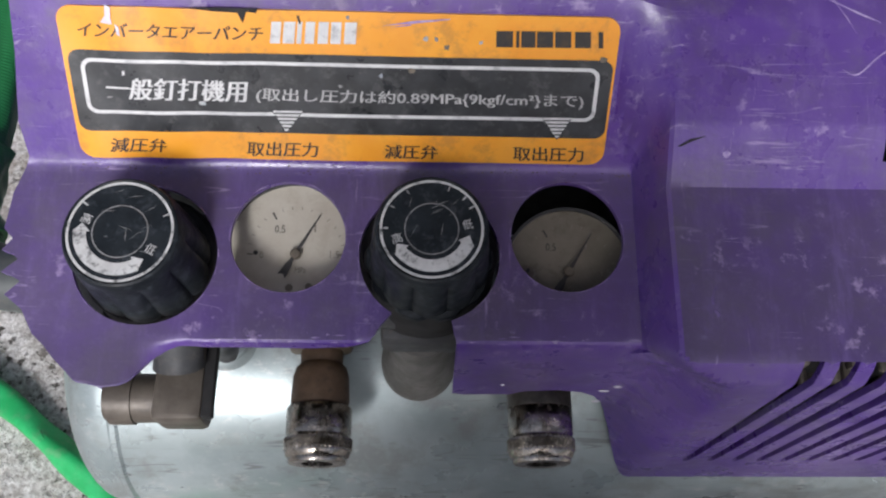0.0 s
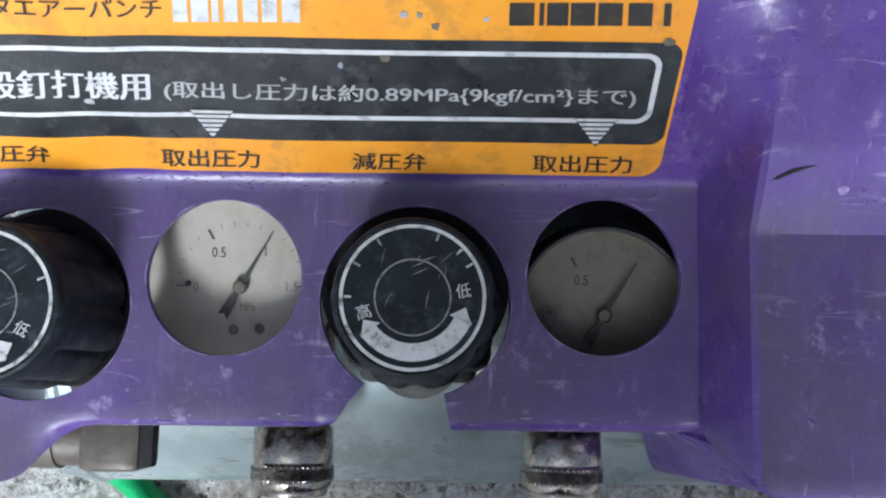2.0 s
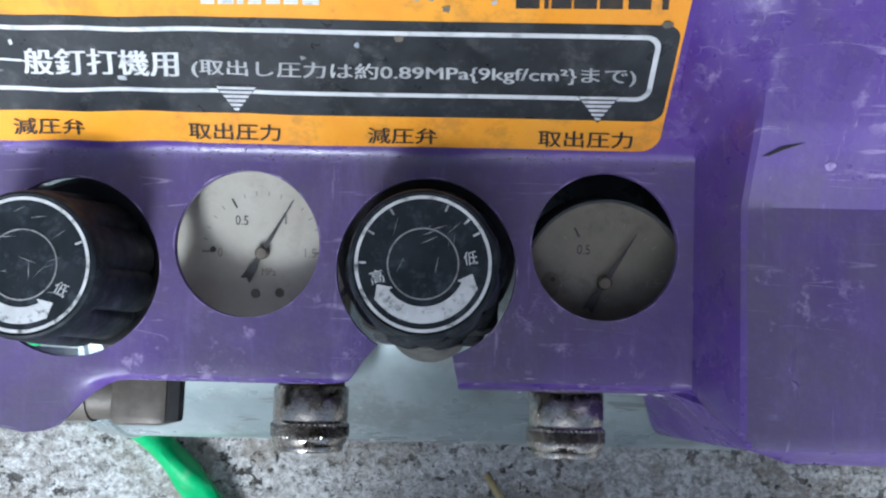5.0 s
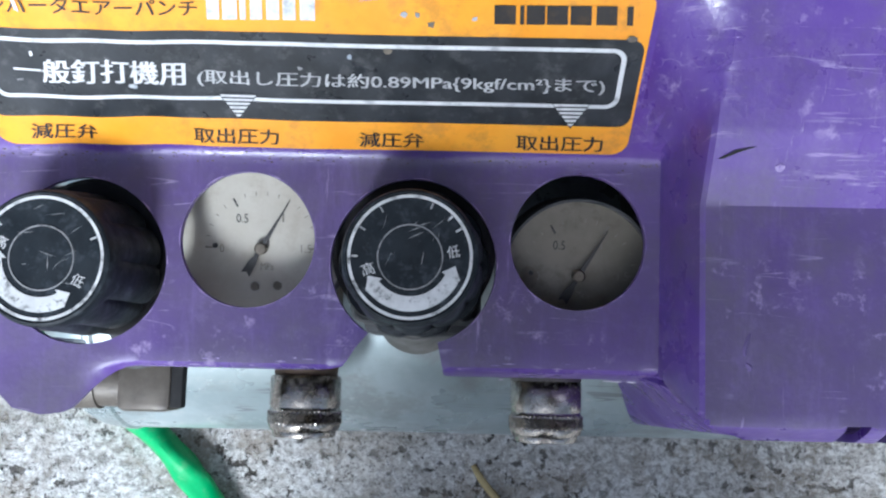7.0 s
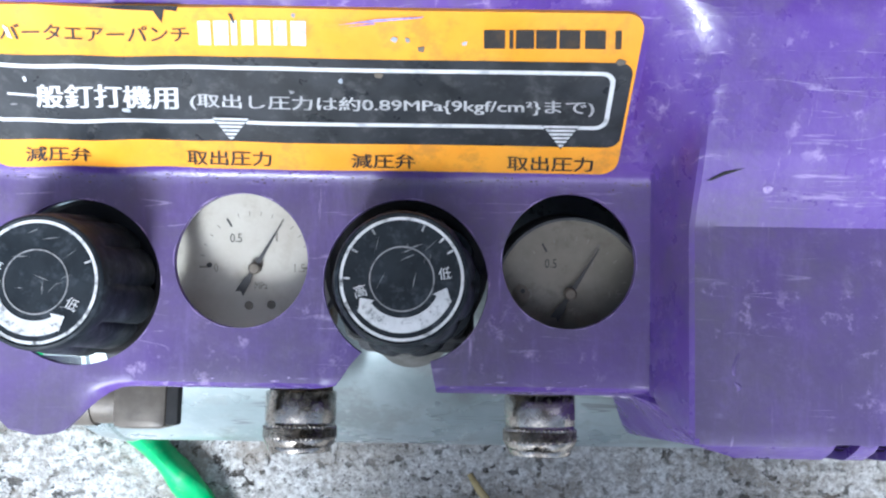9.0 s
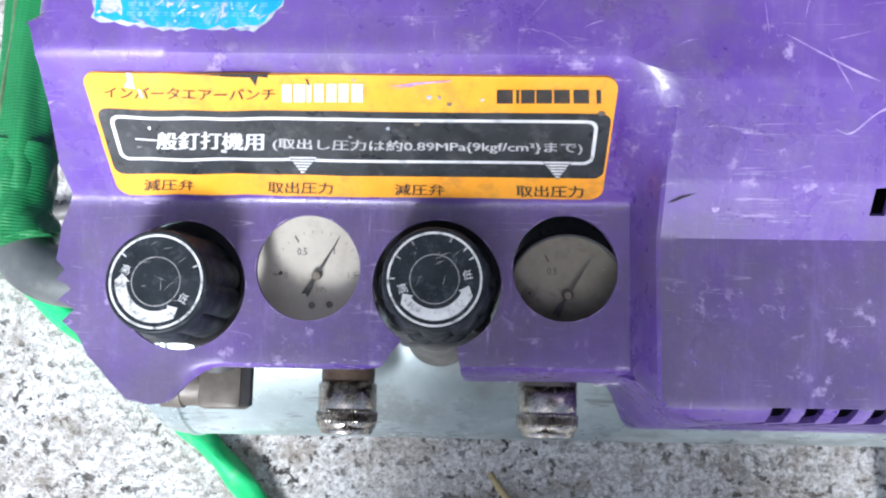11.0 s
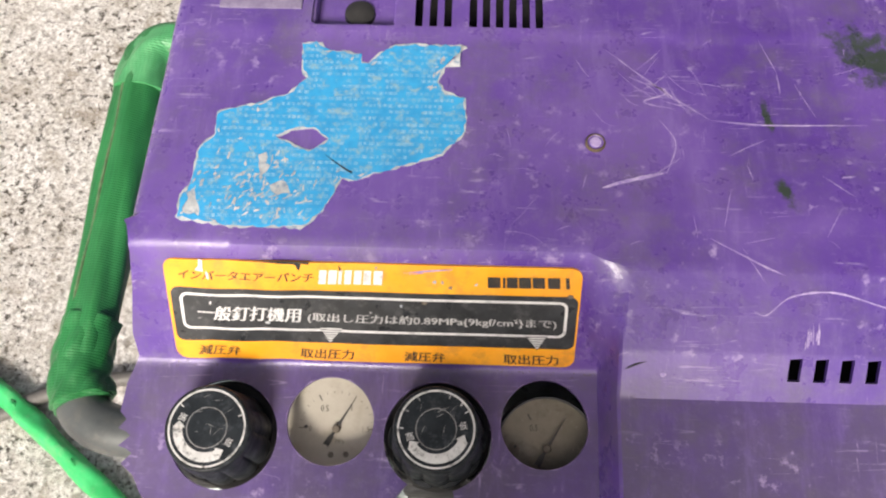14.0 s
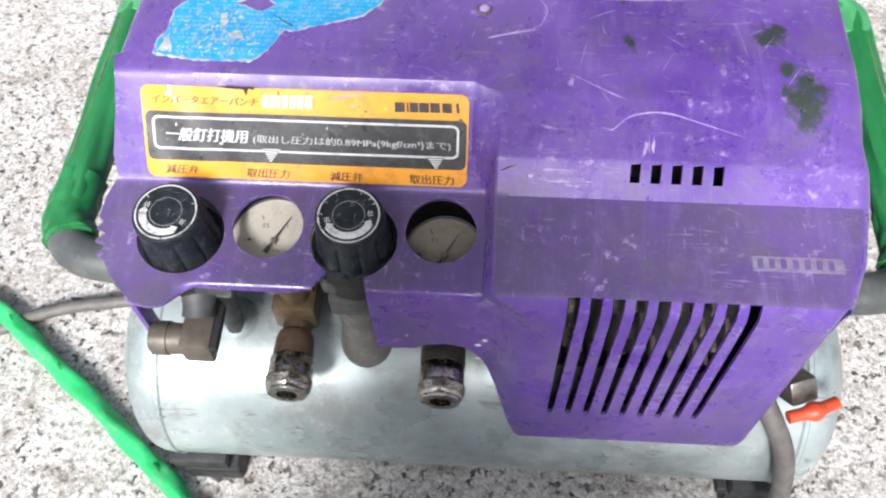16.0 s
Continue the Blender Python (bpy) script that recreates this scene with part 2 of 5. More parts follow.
RING_INK = worn("worn_white_print", (0.52, 0.52, 0.51), (0.70, 0.70, 0.69), 0.55, 0, 120, (0.05, 0.05, 0.052), 0.9, 0.1)
GREY_INK = worn("faint_grey_print", (0.20, 0.20, 0.20), (0.36, 0.36, 0.36), 0.55, 0, 200, (0.05, 0.05, 0.05), 0.7, 0.1)
DIAL = worn("cream_dial", (0.48, 0.44, 0.36), (0.56, 0.53, 0.45), 0.55, 0, 50, (0.36, 0.31, 0.23), 0.35, 0.02)
# Cream dial with the right gauge's shade in its colour; also the screws.
SHADED_DIAL_SCREW = worn("shaded_dial_and_screws", (0.155, 0.136, 0.100), (0.22, 0.195, 0.150), 0.5, 0, 50, (0.10, 0.078, 0.052), 0.5, 0.02)
HUB = worn("dull_bronze_hub", (0.13, 0.11, 0.085), (0.20, 0.17, 0.13), 0.5, 0.3, 200)
FAINT_INK = worn("faded_dial_ink", (0.15, 0.135, 0.11), (0.30, 0.27, 0.22), 0.5, 0, 300)
DIAL_INK = worn("dial_ink", (0.03, 0.03, 0.03), (0.05, 0.045, 0.04), 0.5, 0, 50)
STEEL = worn("chromed_steel", (0.25, 0.225, 0.195), (0.46, 0.43, 0.39), 0.20, 1.0, 150, (0.09, 0.065, 0.045), 0.55)
DARK_STEEL = worn("tarnished_steel", (0.16, 0.145, 0.13), (0.27, 0.25, 0.225), 0.38, 0.85, 110, (0.075, 0.055, 0.04), 0.7)
RUST = worn("rusty_brown_nipple", (0.066, 0.042, 0.027), (0.125, 0.082, 0.053), 0.6, 0.25, 90, (0.045, 0.028, 0.018), 0.7, 0.4)
BROWN = worn("brown_bronze_elbow", (0.085, 0.072, 0.058), (0.145, 0.125, 0.102), 0.5, 0.25, 60, (0.05, 0.04, 0.032), 0.5, 0.3)
BRASS = worn("dull_brass", (0.10, 0.068, 0.038), (0.165, 0.118, 0.066), 0.5, 0.6, 80, (0.11, 0.08, 0.05), 0.6)
CAST = worn("grey_cast_metal", (0.13, 0.125, 0.115), (0.225, 0.215, 0.20), 0.6, 0.2, 70, (0.10, 0.09, 0.075), 0.6, 0.4)
DARK_CAST = worn("dark_grey_casting", (0.045, 0.047, 0.05), (0.08, 0.082, 0.085), 0.55, 0.0, 70, (0.12, 0.11, 0.095), 0.5, 0.3)
RUBBER = worn("black_rubber", (0.014, 0.015, 0.016), (0.03, 0.031, 0.033), 0.55, 0, 60, (0.085, 0.083, 0.078), 0.35, 0.4)
# Near-black: also puts the unlit inside behind openings into the colour.
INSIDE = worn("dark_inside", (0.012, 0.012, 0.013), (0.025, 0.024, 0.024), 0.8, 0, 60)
FIN = worn("dusty_fin", (0.055, 0.048, 0.04), (0.19, 0.165, 0.135), 0.7, 0.1, 60, (0.04, 0.035, 0.03), 0.6)
TAPE = tape_mat("green_adhesive_tape", (0.010, 0.125, 0.036), (0.026, 0.225, 0.068), (0.10, 0.24, 0.12))
PALE_TAPE = tape_mat("pale_green_tape", (0.035, 0.24, 0.085), (0.10, 0.40, 0.17), (0.26, 0.44, 0.27))
SEAM = worn("dirty_tape_edge", (0.06, 0.13, 0.06), (0.14, 0.22, 0.11), 0.6, 0, 120, (0.12, 0.09, 0.05), 0.7)
HOSE = worn("green_hose_sheath", (0.015, 0.36, 0.10), (0.04, 0.52, 0.17), 0.4, 0, 40, (0.20, 0.36, 0.20), 0.35, 0.3)
GREY_PIPE = worn("grey_handle_grip", (0.045, 0.05, 0.052), (0.09, 0.10, 0.10), 0.36, 0, 30, (0.14, 0.135, 0.12), 0.45, 0.25)
CORD = worn("grey_cord_sheath", (0.10, 0.095, 0.09), (0.155, 0.145, 0.135), 0.6, 0, 60, (0.06, 0.055, 0.05), 0.4, 0.3)
RED = worn("red_valve_lever", (0.50, 0.055, 0.018), (0.62, 0.085, 0.03), 0.45, 0, 80, (0.30, 0.05, 0.03), 0.5)
CRUMB = worn("brown_dirt_and_ring", (0.07, 0.048, 0.03), (0.15, 0.11, 0.07), 0.9, 0, 200)
STRAW = worn("dry_straw", (0.34, 0.26, 0.12), (0.50, 0.40, 0.20), 0.7, 0, 90)
WHITE_PAINT = worn("white_paint_fleck", (0.62, 0.58, 0.66), (0.75, 0.72, 0.76), 0.6, 0, 200)
SCRATCH = worn("pale_scratch", (0.27, 0.19, 0.44), (0.46, 0.37, 0.58), 0.6, 0, 260, (0.15, 0.08, 0.35), 0.8)

PLATE = worn("scuffed_grey_plate", (0.15, 0.12, 0.21), (0.22, 0.19, 0.28), 0.55, 0, 120, (0.12, 0.09, 0.18), 0.6)
# Only for the unseen slabs that block light.
BLOCKER = worn("grey_brown_blocker", (0.10, 0.092, 0.082), (0.17, 0.157, 0.14), 0.8, 0, 3, (0.07, 0.062, 0.055), 0.5, 0.3, (1, 0.2, 1))

# ---------- building helpers ----------


def mesh_of(name, bm, mat, smooth=35):
    me = bpy.data.meshes.new(name)
    bmesh.ops.recalc_face_normals(bm, faces=bm.faces[:])
    bm.to_mesh(me)
    bm.free()
    me.materials.append(mat)
    if smooth:
        me.polygons.foreach_set("use_smooth", [True] * len(me.polygons))
        me.set_sharp_from_angle(angle=radians(smooth))
    return me


def part(name, bm, mat, parent, label="", smooth=35):
    ob = new(name, mesh_of(name, bm, mat, smooth))
    ob.parent = parent
    return tagged(ob, label) if label else ob


def lathe(bm, profile, m=Matrix(), seg=48, wave=None):
    """Turns (radius, height) pairs about the local z axis. wave(angle, height): a factor on the radius."""
    rings = []
    for r, h in profile:
        if r < 1e-6:
            rings.append([bm.verts.new(m @ Vector((0, 0, h)))])
            continue
        ring = []
        for i in range(seg):
            a = 2 * math.pi * i / seg
            k = r * (wave(a, h) if wave else 1)
            ring.append(bm.verts.new(m @ Vector((k * math.cos(a), k * math.sin(a), h))))
        rings.append(ring)
    for p, q in zip(rings, rings[1:]):
        for i in range(seg):
            j = (i + 1) % seg
            vs = [p[i % len(p)], p[j % len(p)], q[j % len(q)], q[i % len(q)]]
            vs = list(dict.fromkeys(vs))
            if len(vs) > 2:
                bm.faces.new(vs)
    return bm


def box(bm, cx, cy, cz, sx, sy, sz, bevel=0.001, m=None, seg=2):
    got = bmesh.ops.create_cube(bm, size=1, matrix=(m or Matrix()) @ Matrix.Translation((cx, cy, cz)) @ Matrix.Diagonal((sx, sy, sz, 1)))
    if bevel:
        edges = list({e for v in got["verts"] for e in v.link_edges})
        bmesh.ops.bevel(bm, geom=edges, offset=bevel, segments=seg, profile=0.5, affect='EDGES')
    return bm


def curve_points(pts, n=12):
    """A smooth line through the points."""
    v = [Vector(p) for p in pts]
    v = [2 * v[0] - v[1]] + v + [2 * v[-1] - v[-2]]
    out = []
    for a, b, c, d in zip(v, v[1:], v[2:], v[3:]):
        for i in range(n):
            t = i / n
            out.append(0.5 * (2 * b + (c - a) * t + (2 * a - 5 * b + 4 * c - d) * t * t + (3 * b - a - 3 * c + d) * t ** 3))
    return out + [v[-2]]


def tube(bm, pts, radius, seg=16, smooth=12):
    """A swept round bar; radius is a number or a function of the fraction of its length and of the angle."""
    path = curve_points(pts, smooth) if smooth else [Vector(p) for p in pts]
    ring, side = [], Vector((0, 0, 1))
    for i, p in enumerate(path):
        d = (path[min(i + 1, len(path) - 1)] - path[max(i - 1, 0)]).normalized()
        u = (side - d * side.dot(d))
        u = u.normalized() if u.length > 1e-4 else d.orthogonal().normalized()
        side, w = u, d.cross(u)
        f = i / (len(path) - 1)
        rr = []
        for k in range(seg):
            a = 2 * math.pi * k / seg
            r = radius(f, a) if callable(radius) else radius
            rr.append(bm.verts.new(p + r * (math.cos(a) * u + math.sin(a) * w)))
        ring.append(rr)
    for p, q in zip(ring, ring[1:]):
        for k in range(seg):
            bm.faces.new((p[k], p[(k + 1) % seg], q[(k + 1) % seg], q[k]))
    bm.faces.new(ring[0])
    bm.faces.new(ring[-1][::-1])
    return bm


def inside(px, py, poly):
    hit = np.zeros(px.shape, bool)
    n = len(poly)
    for i in range(n):
        (x0, y0), (x1, y1) = poly[i], poly[(i + 1) % n]
        if y0 != y1:
            hit ^= ((y0 > py) != (y1 > py)) & (px < (x1 - x0) * (py - y0) / (y1 - y0) + x0)
    return hit


def cut_sheet(outline, holes, step, place, thick, finer=(), columns=()):
    """A sheet with an outline and holes in the plane (u, v), laid in space by place(u, v, depth) and given a thickness; finer, columns: extra rows and columns where it creases."""
    from mathutils.geometry import delaunay_2d_cdt
    pts, edges = [], []
    for poly in [outline] + holes:
        dense = []
        for a, b in zip(poly, poly[1:] + poly[:1]):
            k = max(1, int(math.dist(a, b) / step))
            dense += [(a[0] + (b[0] - a[0]) * i / k, a[1] + (b[1] - a[1]) * i / k) for i in range(k)]
        base = len(pts)
        pts += dense
        edges += [(base + i, base + (i + 1) % len(dense)) for i in range(len(dense))]
    us, vs = [p[0] for p in outline], [p[1] for p in outline]
    gu, gv = np.meshgrid(np.arange(min(us), max(us), step), np.arange(min(vs), max(vs), step))
    gu, gv = gu.ravel() + 0.13 * step, gv.ravel() + 0.17 * step
    for v in finer:
        free = abs(gv - v) > 0.0009
        row = np.arange(min(us), max(us), step)
        gu, gv = np.append(gu[free], row), np.append(gv[free], np.full(len(row), v))
    for u in columns:
        free = abs(gu - u) > 0.0005
        col = np.arange(0.30, 0.40, 0.0015)
        gu, gv = np.append(gu[free], np.full(len(col), u)), np.append(gv[free], col)
    keep = inside(gu, gv, outline)
    for h in holes:
        keep &= ~inside(gu, gv, h)
    pts += list(zip(gu[keep].tolist(), gv[keep].tolist()))
    co, _, tris, *_ = delaunay_2d_cdt([Vector(p) for p in pts], edges, [], 0, 1e-6)
    co = np.array([(c.x, c.y) for c in co])
    tris = np.array([t for t in tris if len(t) == 3])
    mid = co[tris].mean(1)
    keep = inside(mid[:, 0], mid[:, 1], outline)
    for h in holes:
        keep &= ~inside(mid[:, 0], mid[:, 1], h)
    tris = tris[keep]
    bm = bmesh.new()
    used = sorted(set(tris.ravel().tolist()))
    top = {i: bm.verts.new(place(*co[i], 0.0)) for i in used}
    low = {i: bm.verts.new(place(*co[i], thick)) for i in used}
    count = {}
    for a, b, c in tris.tolist():
        bm.faces.new((top[a], top[b], top[c]))
        bm.faces.new((low[c], low[b], low[a]))
        for e in ((a, b), (b, c), (c, a)):
            count[tuple(sorted(e))] = count.get(tuple(sorted(e)), 0) + 1
    for (a, b), k in count.items():
        if k == 1:
            bm.faces.new((top[a], top[b], low[b], low[a]))
    return bm


def ring_pts(x, y, r, n=48, ry=None):
    return [(x + r * math.cos(2 * math.pi * i / n), y + (ry or r) * math.sin(2 * math.pi * i / n)) for i in range(n)]


def round_rect(x0, y0, x1, y1, r, n=6):
    out = []
    for cx, cy, a0 in ((x1 - r, y1 - r, 0), (x0 + r, y1 - r, 90), (x0 + r, y0 + r, 180), (x1 - r, y0 + r, 270)):
        out += [(cx + r * math.cos(radians(a0 + 90 * i / n)), cy + r * math.sin(radians(a0 + 90 * i / n))) for i in range(n + 1)]
    return out


def letters(body):
    """The outline mesh of a line of writing, scaled to a box from 0, 0 to 1, 1: its corners and faces."""
    cu = bpy.data.curves.new("writing", 'FONT')
    cu.body, cu.resolution_u = body, 3
    ob = new("writing", cu)
    bpy.context.view_layer.update()
    me = bpy.data.meshes.new_from_object(ob.evaluated_get(bpy.context.evaluated_depsgraph_get()))
    bpy.data.objects.remove(ob)
    co = np.array([v.co[:2] for v in me.vertices])
    faces = [tuple(p.vertices) for p in me.polygons]
    bpy.data.meshes.remove(me)
    lo, hi = co.min(0), co.max(0)
    return (co - lo) / (hi - lo), faces


def lay_letters(bm, body, x0, x1, y0, y1, place, bold=0.0):
    """Lays a line of writing in a box; bold thickens its strokes by that many metres across."""
    co, faces = letters(body)
    for k, dx in enumerate((-bold / 2, bold / 2) if bold else (0.0,)):
        vs = [bm.verts.new(place(x0 + (x1 - x0) * u + dx, y0 + (y1 - y0) * v) + Vector((0, -0.00002 * k, 0.00001 * k))) for u, v in co]
        for f in faces:
            try:
                bm.faces.new([vs[i] for i in f])
            except ValueError:
                pass
    return bm


def lay_poly(bm, pts, place):
    bm.faces.new([bm.verts.new(place(x, y)) for x, y in pts])
    return bm


def lay_strip(bm, outer, inner, place):
    """The band between two closed lines of equal count."""
    a = [bm.verts.new(place(*p)) for p in outer]
    b = [bm.verts.new(place(*p)) for p in inner]
    n = len(a)
    for i in range(n):
        bm.faces.new((a[i], a[(i + 1) % n], b[(i + 1) % n], b[i]))
    return bm


# ---------- ground ----------
def ground():
    bm = bmesh.new()
    bmesh.ops.create_grid(bm, x_segments=8, y_segments=8, size=60)
    ob = new("ground", mesh_of("ground", bm, GROUND, 0))
    tagged(ob, "weathered pale concrete ground with dark stone specks", "ground", kind="structure")


ground()


def light_blockers():
    """Unseen roof, back wall and low front wall, added to block sky and sun."""
    bm = bmesh.new()
    box(bm, 1.75, 0.80, 2.26, 3.6, 2.8, 0.12, 0.01)
    tagged(new("ceiling", mesh_of("ceiling", bm, BLOCKER, 0)), "unseen dark slab overhead, added to block the sky", "ceiling", kind="structure")
    bm = bmesh.new()
    box(bm, 1.75, 2.14, 1.10, 3.6, 0.12, 2.20, 0.01)
    tagged(new("blocker_north", mesh_of("blocker_north", bm, BLOCKER, 0)), "unseen grey-brown wall, added under the overhead slab", "wall", kind="structure")
    # Added blocks whose shadow darkens the middle of the cover and tank.
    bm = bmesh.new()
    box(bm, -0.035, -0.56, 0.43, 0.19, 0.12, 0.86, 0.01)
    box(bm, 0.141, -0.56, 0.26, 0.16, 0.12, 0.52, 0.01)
    tagged(new("blocker_south", mesh_of("blocker_south", bm, BLOCKER, 0)), "unseen low grey-brown blocks, added to shade the middle", "wall", kind="structure")


light_blockers()

# ---------- the compressor's moulded cover ----------
compressor = tagged(new("air_compressor"), "worn purple portable air compressor with pale grey tank on concrete", "air compressor")

S = (-0.03, 0.0, 0.136, 0.140, 0.242, 0.260, 0.329, 0.347, 0.396, 0.408, 0.520)
LEFT = ((0.302, 0.33), (0.29, 0.363), (0.152, 0.3672), (0.148, 0.3662), (0.05, 0.3662), (0.032, 0.364), (-0.0092, 0.3085), (-0.028, 0.3062), (-0.0765, 0.3015), (-0.0778, 0.290), (-0.079, 0.185))
FLANGE = LEFT[:8] + ((-0.0765, 0.3020), (-0.0995, 0.3015), (-0.105, 0.24))
RIGHT = LEFT[:4] + ((0.052, 0.3662), (0.026, 0.3618), (-0.0095, 0.3470), (-0.028, 0.3345), (-0.0905, 0.3295), (-0.095, 0.319), (-0.101, 0.134))
FINE = np.arange(-0.03, 0.5205, 0.0005)


def profile(knots, window=13):
    """The section line sampled finely, with its corners rounded."""
    out = []
    for k in range(2):
        v = np.interp(FINE, S, [p[k] for p in knots])
        pad = np.pad(v, window // 2, mode='reflect', reflect_type='odd')
        out.append(np.convolve(pad, np.ones(window) / window, mode='valid'))
    return np.array(out).T


P_LEFT, P_FLANGE, P_RIGHT = profile(LEFT, 11), profile(FLANGE), profile(RIGHT, 5)
CREASE = abs(FINE - 0.347) < 0.003
P_RIGHT[CREASE] = profile(RIGHT, 1)[CREASE]


def step01(a, b, x):
    t = min(max((x - a) / (b - a), 0.0), 1.0)
    return t * t * (3 - 2 * t)


def section(x, s):
    i = min(max((s + 0.03) / 0.0005, 0), len(FINE) - 1.001)
    k, f = int(i), i - int(i)
    get = lambda p: p[k] * (1 - f) + p[k + 1] * f
    low = step01(0.392, 0.420, s)
    high = 1 - step01(0.300, 0.329, s)
    x0, x1 = 0.0812 + 0.0038 * low - 0.0095 * high, 0.0868 + 0.0262 * low + 0.0030 * high
    w = 1 - (1 - min(max((x - x0) / (x1 - x0), 0.0), 1.0)) ** 1.6
    w = w * (1 - low) + step01(x0, x1, x) * low
    yz = get(P_LEFT) * (1 - w) + get(P_RIGHT) * w
    if x < -0.084:
        q = step01(-0.084, -0.108, x)
        yz = yz * (1 - q) + get(P_FLANGE) * q
    return yz


FOLD = 0.011


def fold_lines(s):
    right = np.interp(s, (0.30, 0.345, 0.372, 0.396, 0.408, 0.52), (0.286, 0.291, 0.284, 0.271, 0.2675, 0.265))
    left = np.interp(s, (0.10, 0.246, 0.262), (-0.130, -0.134, -0.165))
    return left, right


def cover_place(x, s, depth):
    """A point of the cover: across by x, along its section by s, pushed in by depth; past its fold lines it turns inwards."""
    left, right = fold_lines(s)
    over = max(x - right, left - x, 0.0)
    base = min(max(x, left), right)
    a, b = section(base, s - 0.001), section(base, s + 0.001)
    t = (b - a) / max(np.linalg.norm(b - a), 1e-9)
    nrm = np.array((-t[1], t[0])) * -1
    if nrm[1] < 0 and s < 0.39:
        nrm = -nrm
    yz = section(base, s)
    way = 1 if x > right else -1
    ang = min(over / FOLD, math.pi / 2)
    dx = way * FOLD * math.sin(ang) if over else 0.0
    drop = FOLD * (1 - math.cos(ang)) + max(over - FOLD * math.pi / 2, 0.0)
    ox, on = (way * math.sin(ang), math.cos(ang)) if over else (0.0, 1.0)
    yz = yz - nrm * (drop + depth * on)
    return Vector((base + dx - depth * ox, yz[0], yz[1]))


def sy(y):
    return 0.329 + (-0.0092 - y) * 0.067 / 0.0673


def cover():
    outline = [(-0.205, -0.028), (-0.205, 0.222), (-0.152, 0.244), (-0.1440, 0.252), (-0.1425, 0.258), (-0.1425, 0.266), (-0.1445, 0.285), (-0.1490, 0.312), (-0.1480, 0.326), (-0.1530, 0.340), (-0.1545, sy(-0.034)), (-0.1508, sy(-0.038)),
               (-0.1542, sy(-0.0425)), (-0.1500, sy(-0.0440)), (-0.1478, sy(-0.0460)), (-0.1532, sy(-0.0510)), (-0.1490, sy(-0.0525)), (-0.1458, sy(-0.0545)), (-0.1508, sy(-0.0595)), (-0.1440, sy(-0.065)),
               (-0.139, 0.3935), (-0.131, 0.3990), (-0.122, 0.4035), (-0.113, 0.4045), (-0.104, 0.4040), (-0.095, 0.4015), (-0.088, 0.3995),
               (-0.078, 0.4010), (-0.040, 0.4015), (-0.027, 0.4000), (-0.0190, 0.3960), (-0.0150, sy(-0.0700)), (-0.0100, sy(-0.0640)),
               (0.0105, sy(-0.0640)), (0.0115, sy(-0.0690)), (0.0130, 0.3965), (0.0138, 0.430), (0.0150, 0.4700), (0.020, 0.4730), (0.040, 0.4715), (0.046, 0.466), (0.060, 0.463),
               (0.071, 0.467), (0.0775, 0.474), (0.0825, 0.484), (0.0860, 0.495), (0.0900, 0.506), (0.096, 0.514), (0.104, 0.518), (0.112, 0.5195), (0.268, 0.5195), (0.279, 0.513), (0.283, 0.500), (0.330, 0.480), (0.340, 0.30), (0.340, -0.028)]
    holes = [ring_pts(x, sy(y), r) for x, y, r in ((-0.1020, -0.0440, 0.0264), (-0.0500, -0.0362, 0.0214), (0.0030, -0.0425, 0.0264), (0.0552, -0.0350, 0.0214))]
    for i in range(5):
        x = 0.163 + 0.01175 * i
        holes.append([(x, 0.3305), (x + 0.0058, 0.3300), (x + 0.0052, 0.3390), (x - 0.0004, 0.3390)])
    for i in range(9):
        x0, x1 = 0.1285 + 0.0122 * i, 0.1285 + 0.0121 * i
        holes.append([(x0 - 0.001, 0.3955), (x0 + 0.0058, 0.3955), (x0 + 0.0056, 0.418), (x1 + 0.0044, 0.4880), (x1 + 0.0036, 0.4912), (x1 + 0.0010, 0.4912), (x1, 0.4880), (x0 - 0.0004, 0.418)])
    for x in [-0.0145, -0.0070, 0.0005] + [0.0135 + 0.0068 * i for i in range(6)]:
        holes.append([(x, 0.098), (x + 0.0040, 0.098), (x + 0.0040, 0.1335), (x, 0.1335)])
    holes.append(round_rect(-0.068, 0.095, -0.024, 0.1335, 0.003, 3))
    return part("housing", cut_sheet(outline, holes, 0.003, cover_place, 0.0026, (0.3280, 0.3300, 0.3452, 0.3470, 0.3488, 0.3950, 0.3965, 0.3980), (0.0805, 0.0812, 0.0822, 0.0834, 0.0846, 0.0860, 0.0873, 0.0886, 0.0900)), PURPLE, compressor, "scuffed purple plastic cover with a cracked front edge", smooth=24)


housing = cover()


def hole_rims():
    """The rubbed edges of the four round openings."""
    for x, y, r in ((-0.1020, -0.0440, 0.0264), (-0.0500, -0.0362, 0.0214), (0.0030, -0.0425, 0.0264), (0.0552, -0.0350, 0.0214)):
        ring = [cover_place(x + (r + 0.0003) * math.cos(a), sy(y) - (r + 0.0003) * math.sin(a), 0.0002) for a in np.linspace(0, 2 * math.pi, 73) if y + r * math.sin(a) > -0.0635]
        if len(ring) < 73:
            gap = max(range(len(ring)), key=lambda i: (ring[i] - ring[i - 1]).length)
            ring = ring[gap:] + ring[:gap]
        bm = bmesh.new()
        tube(bm, ring, lambda f, a: 0.00020 + 0.00012 * math.sin(61 * f) * math.sin(23 * f), 6, 0)
        part("hole_rim", bm, SCRATCH, housing)


hole_rims()


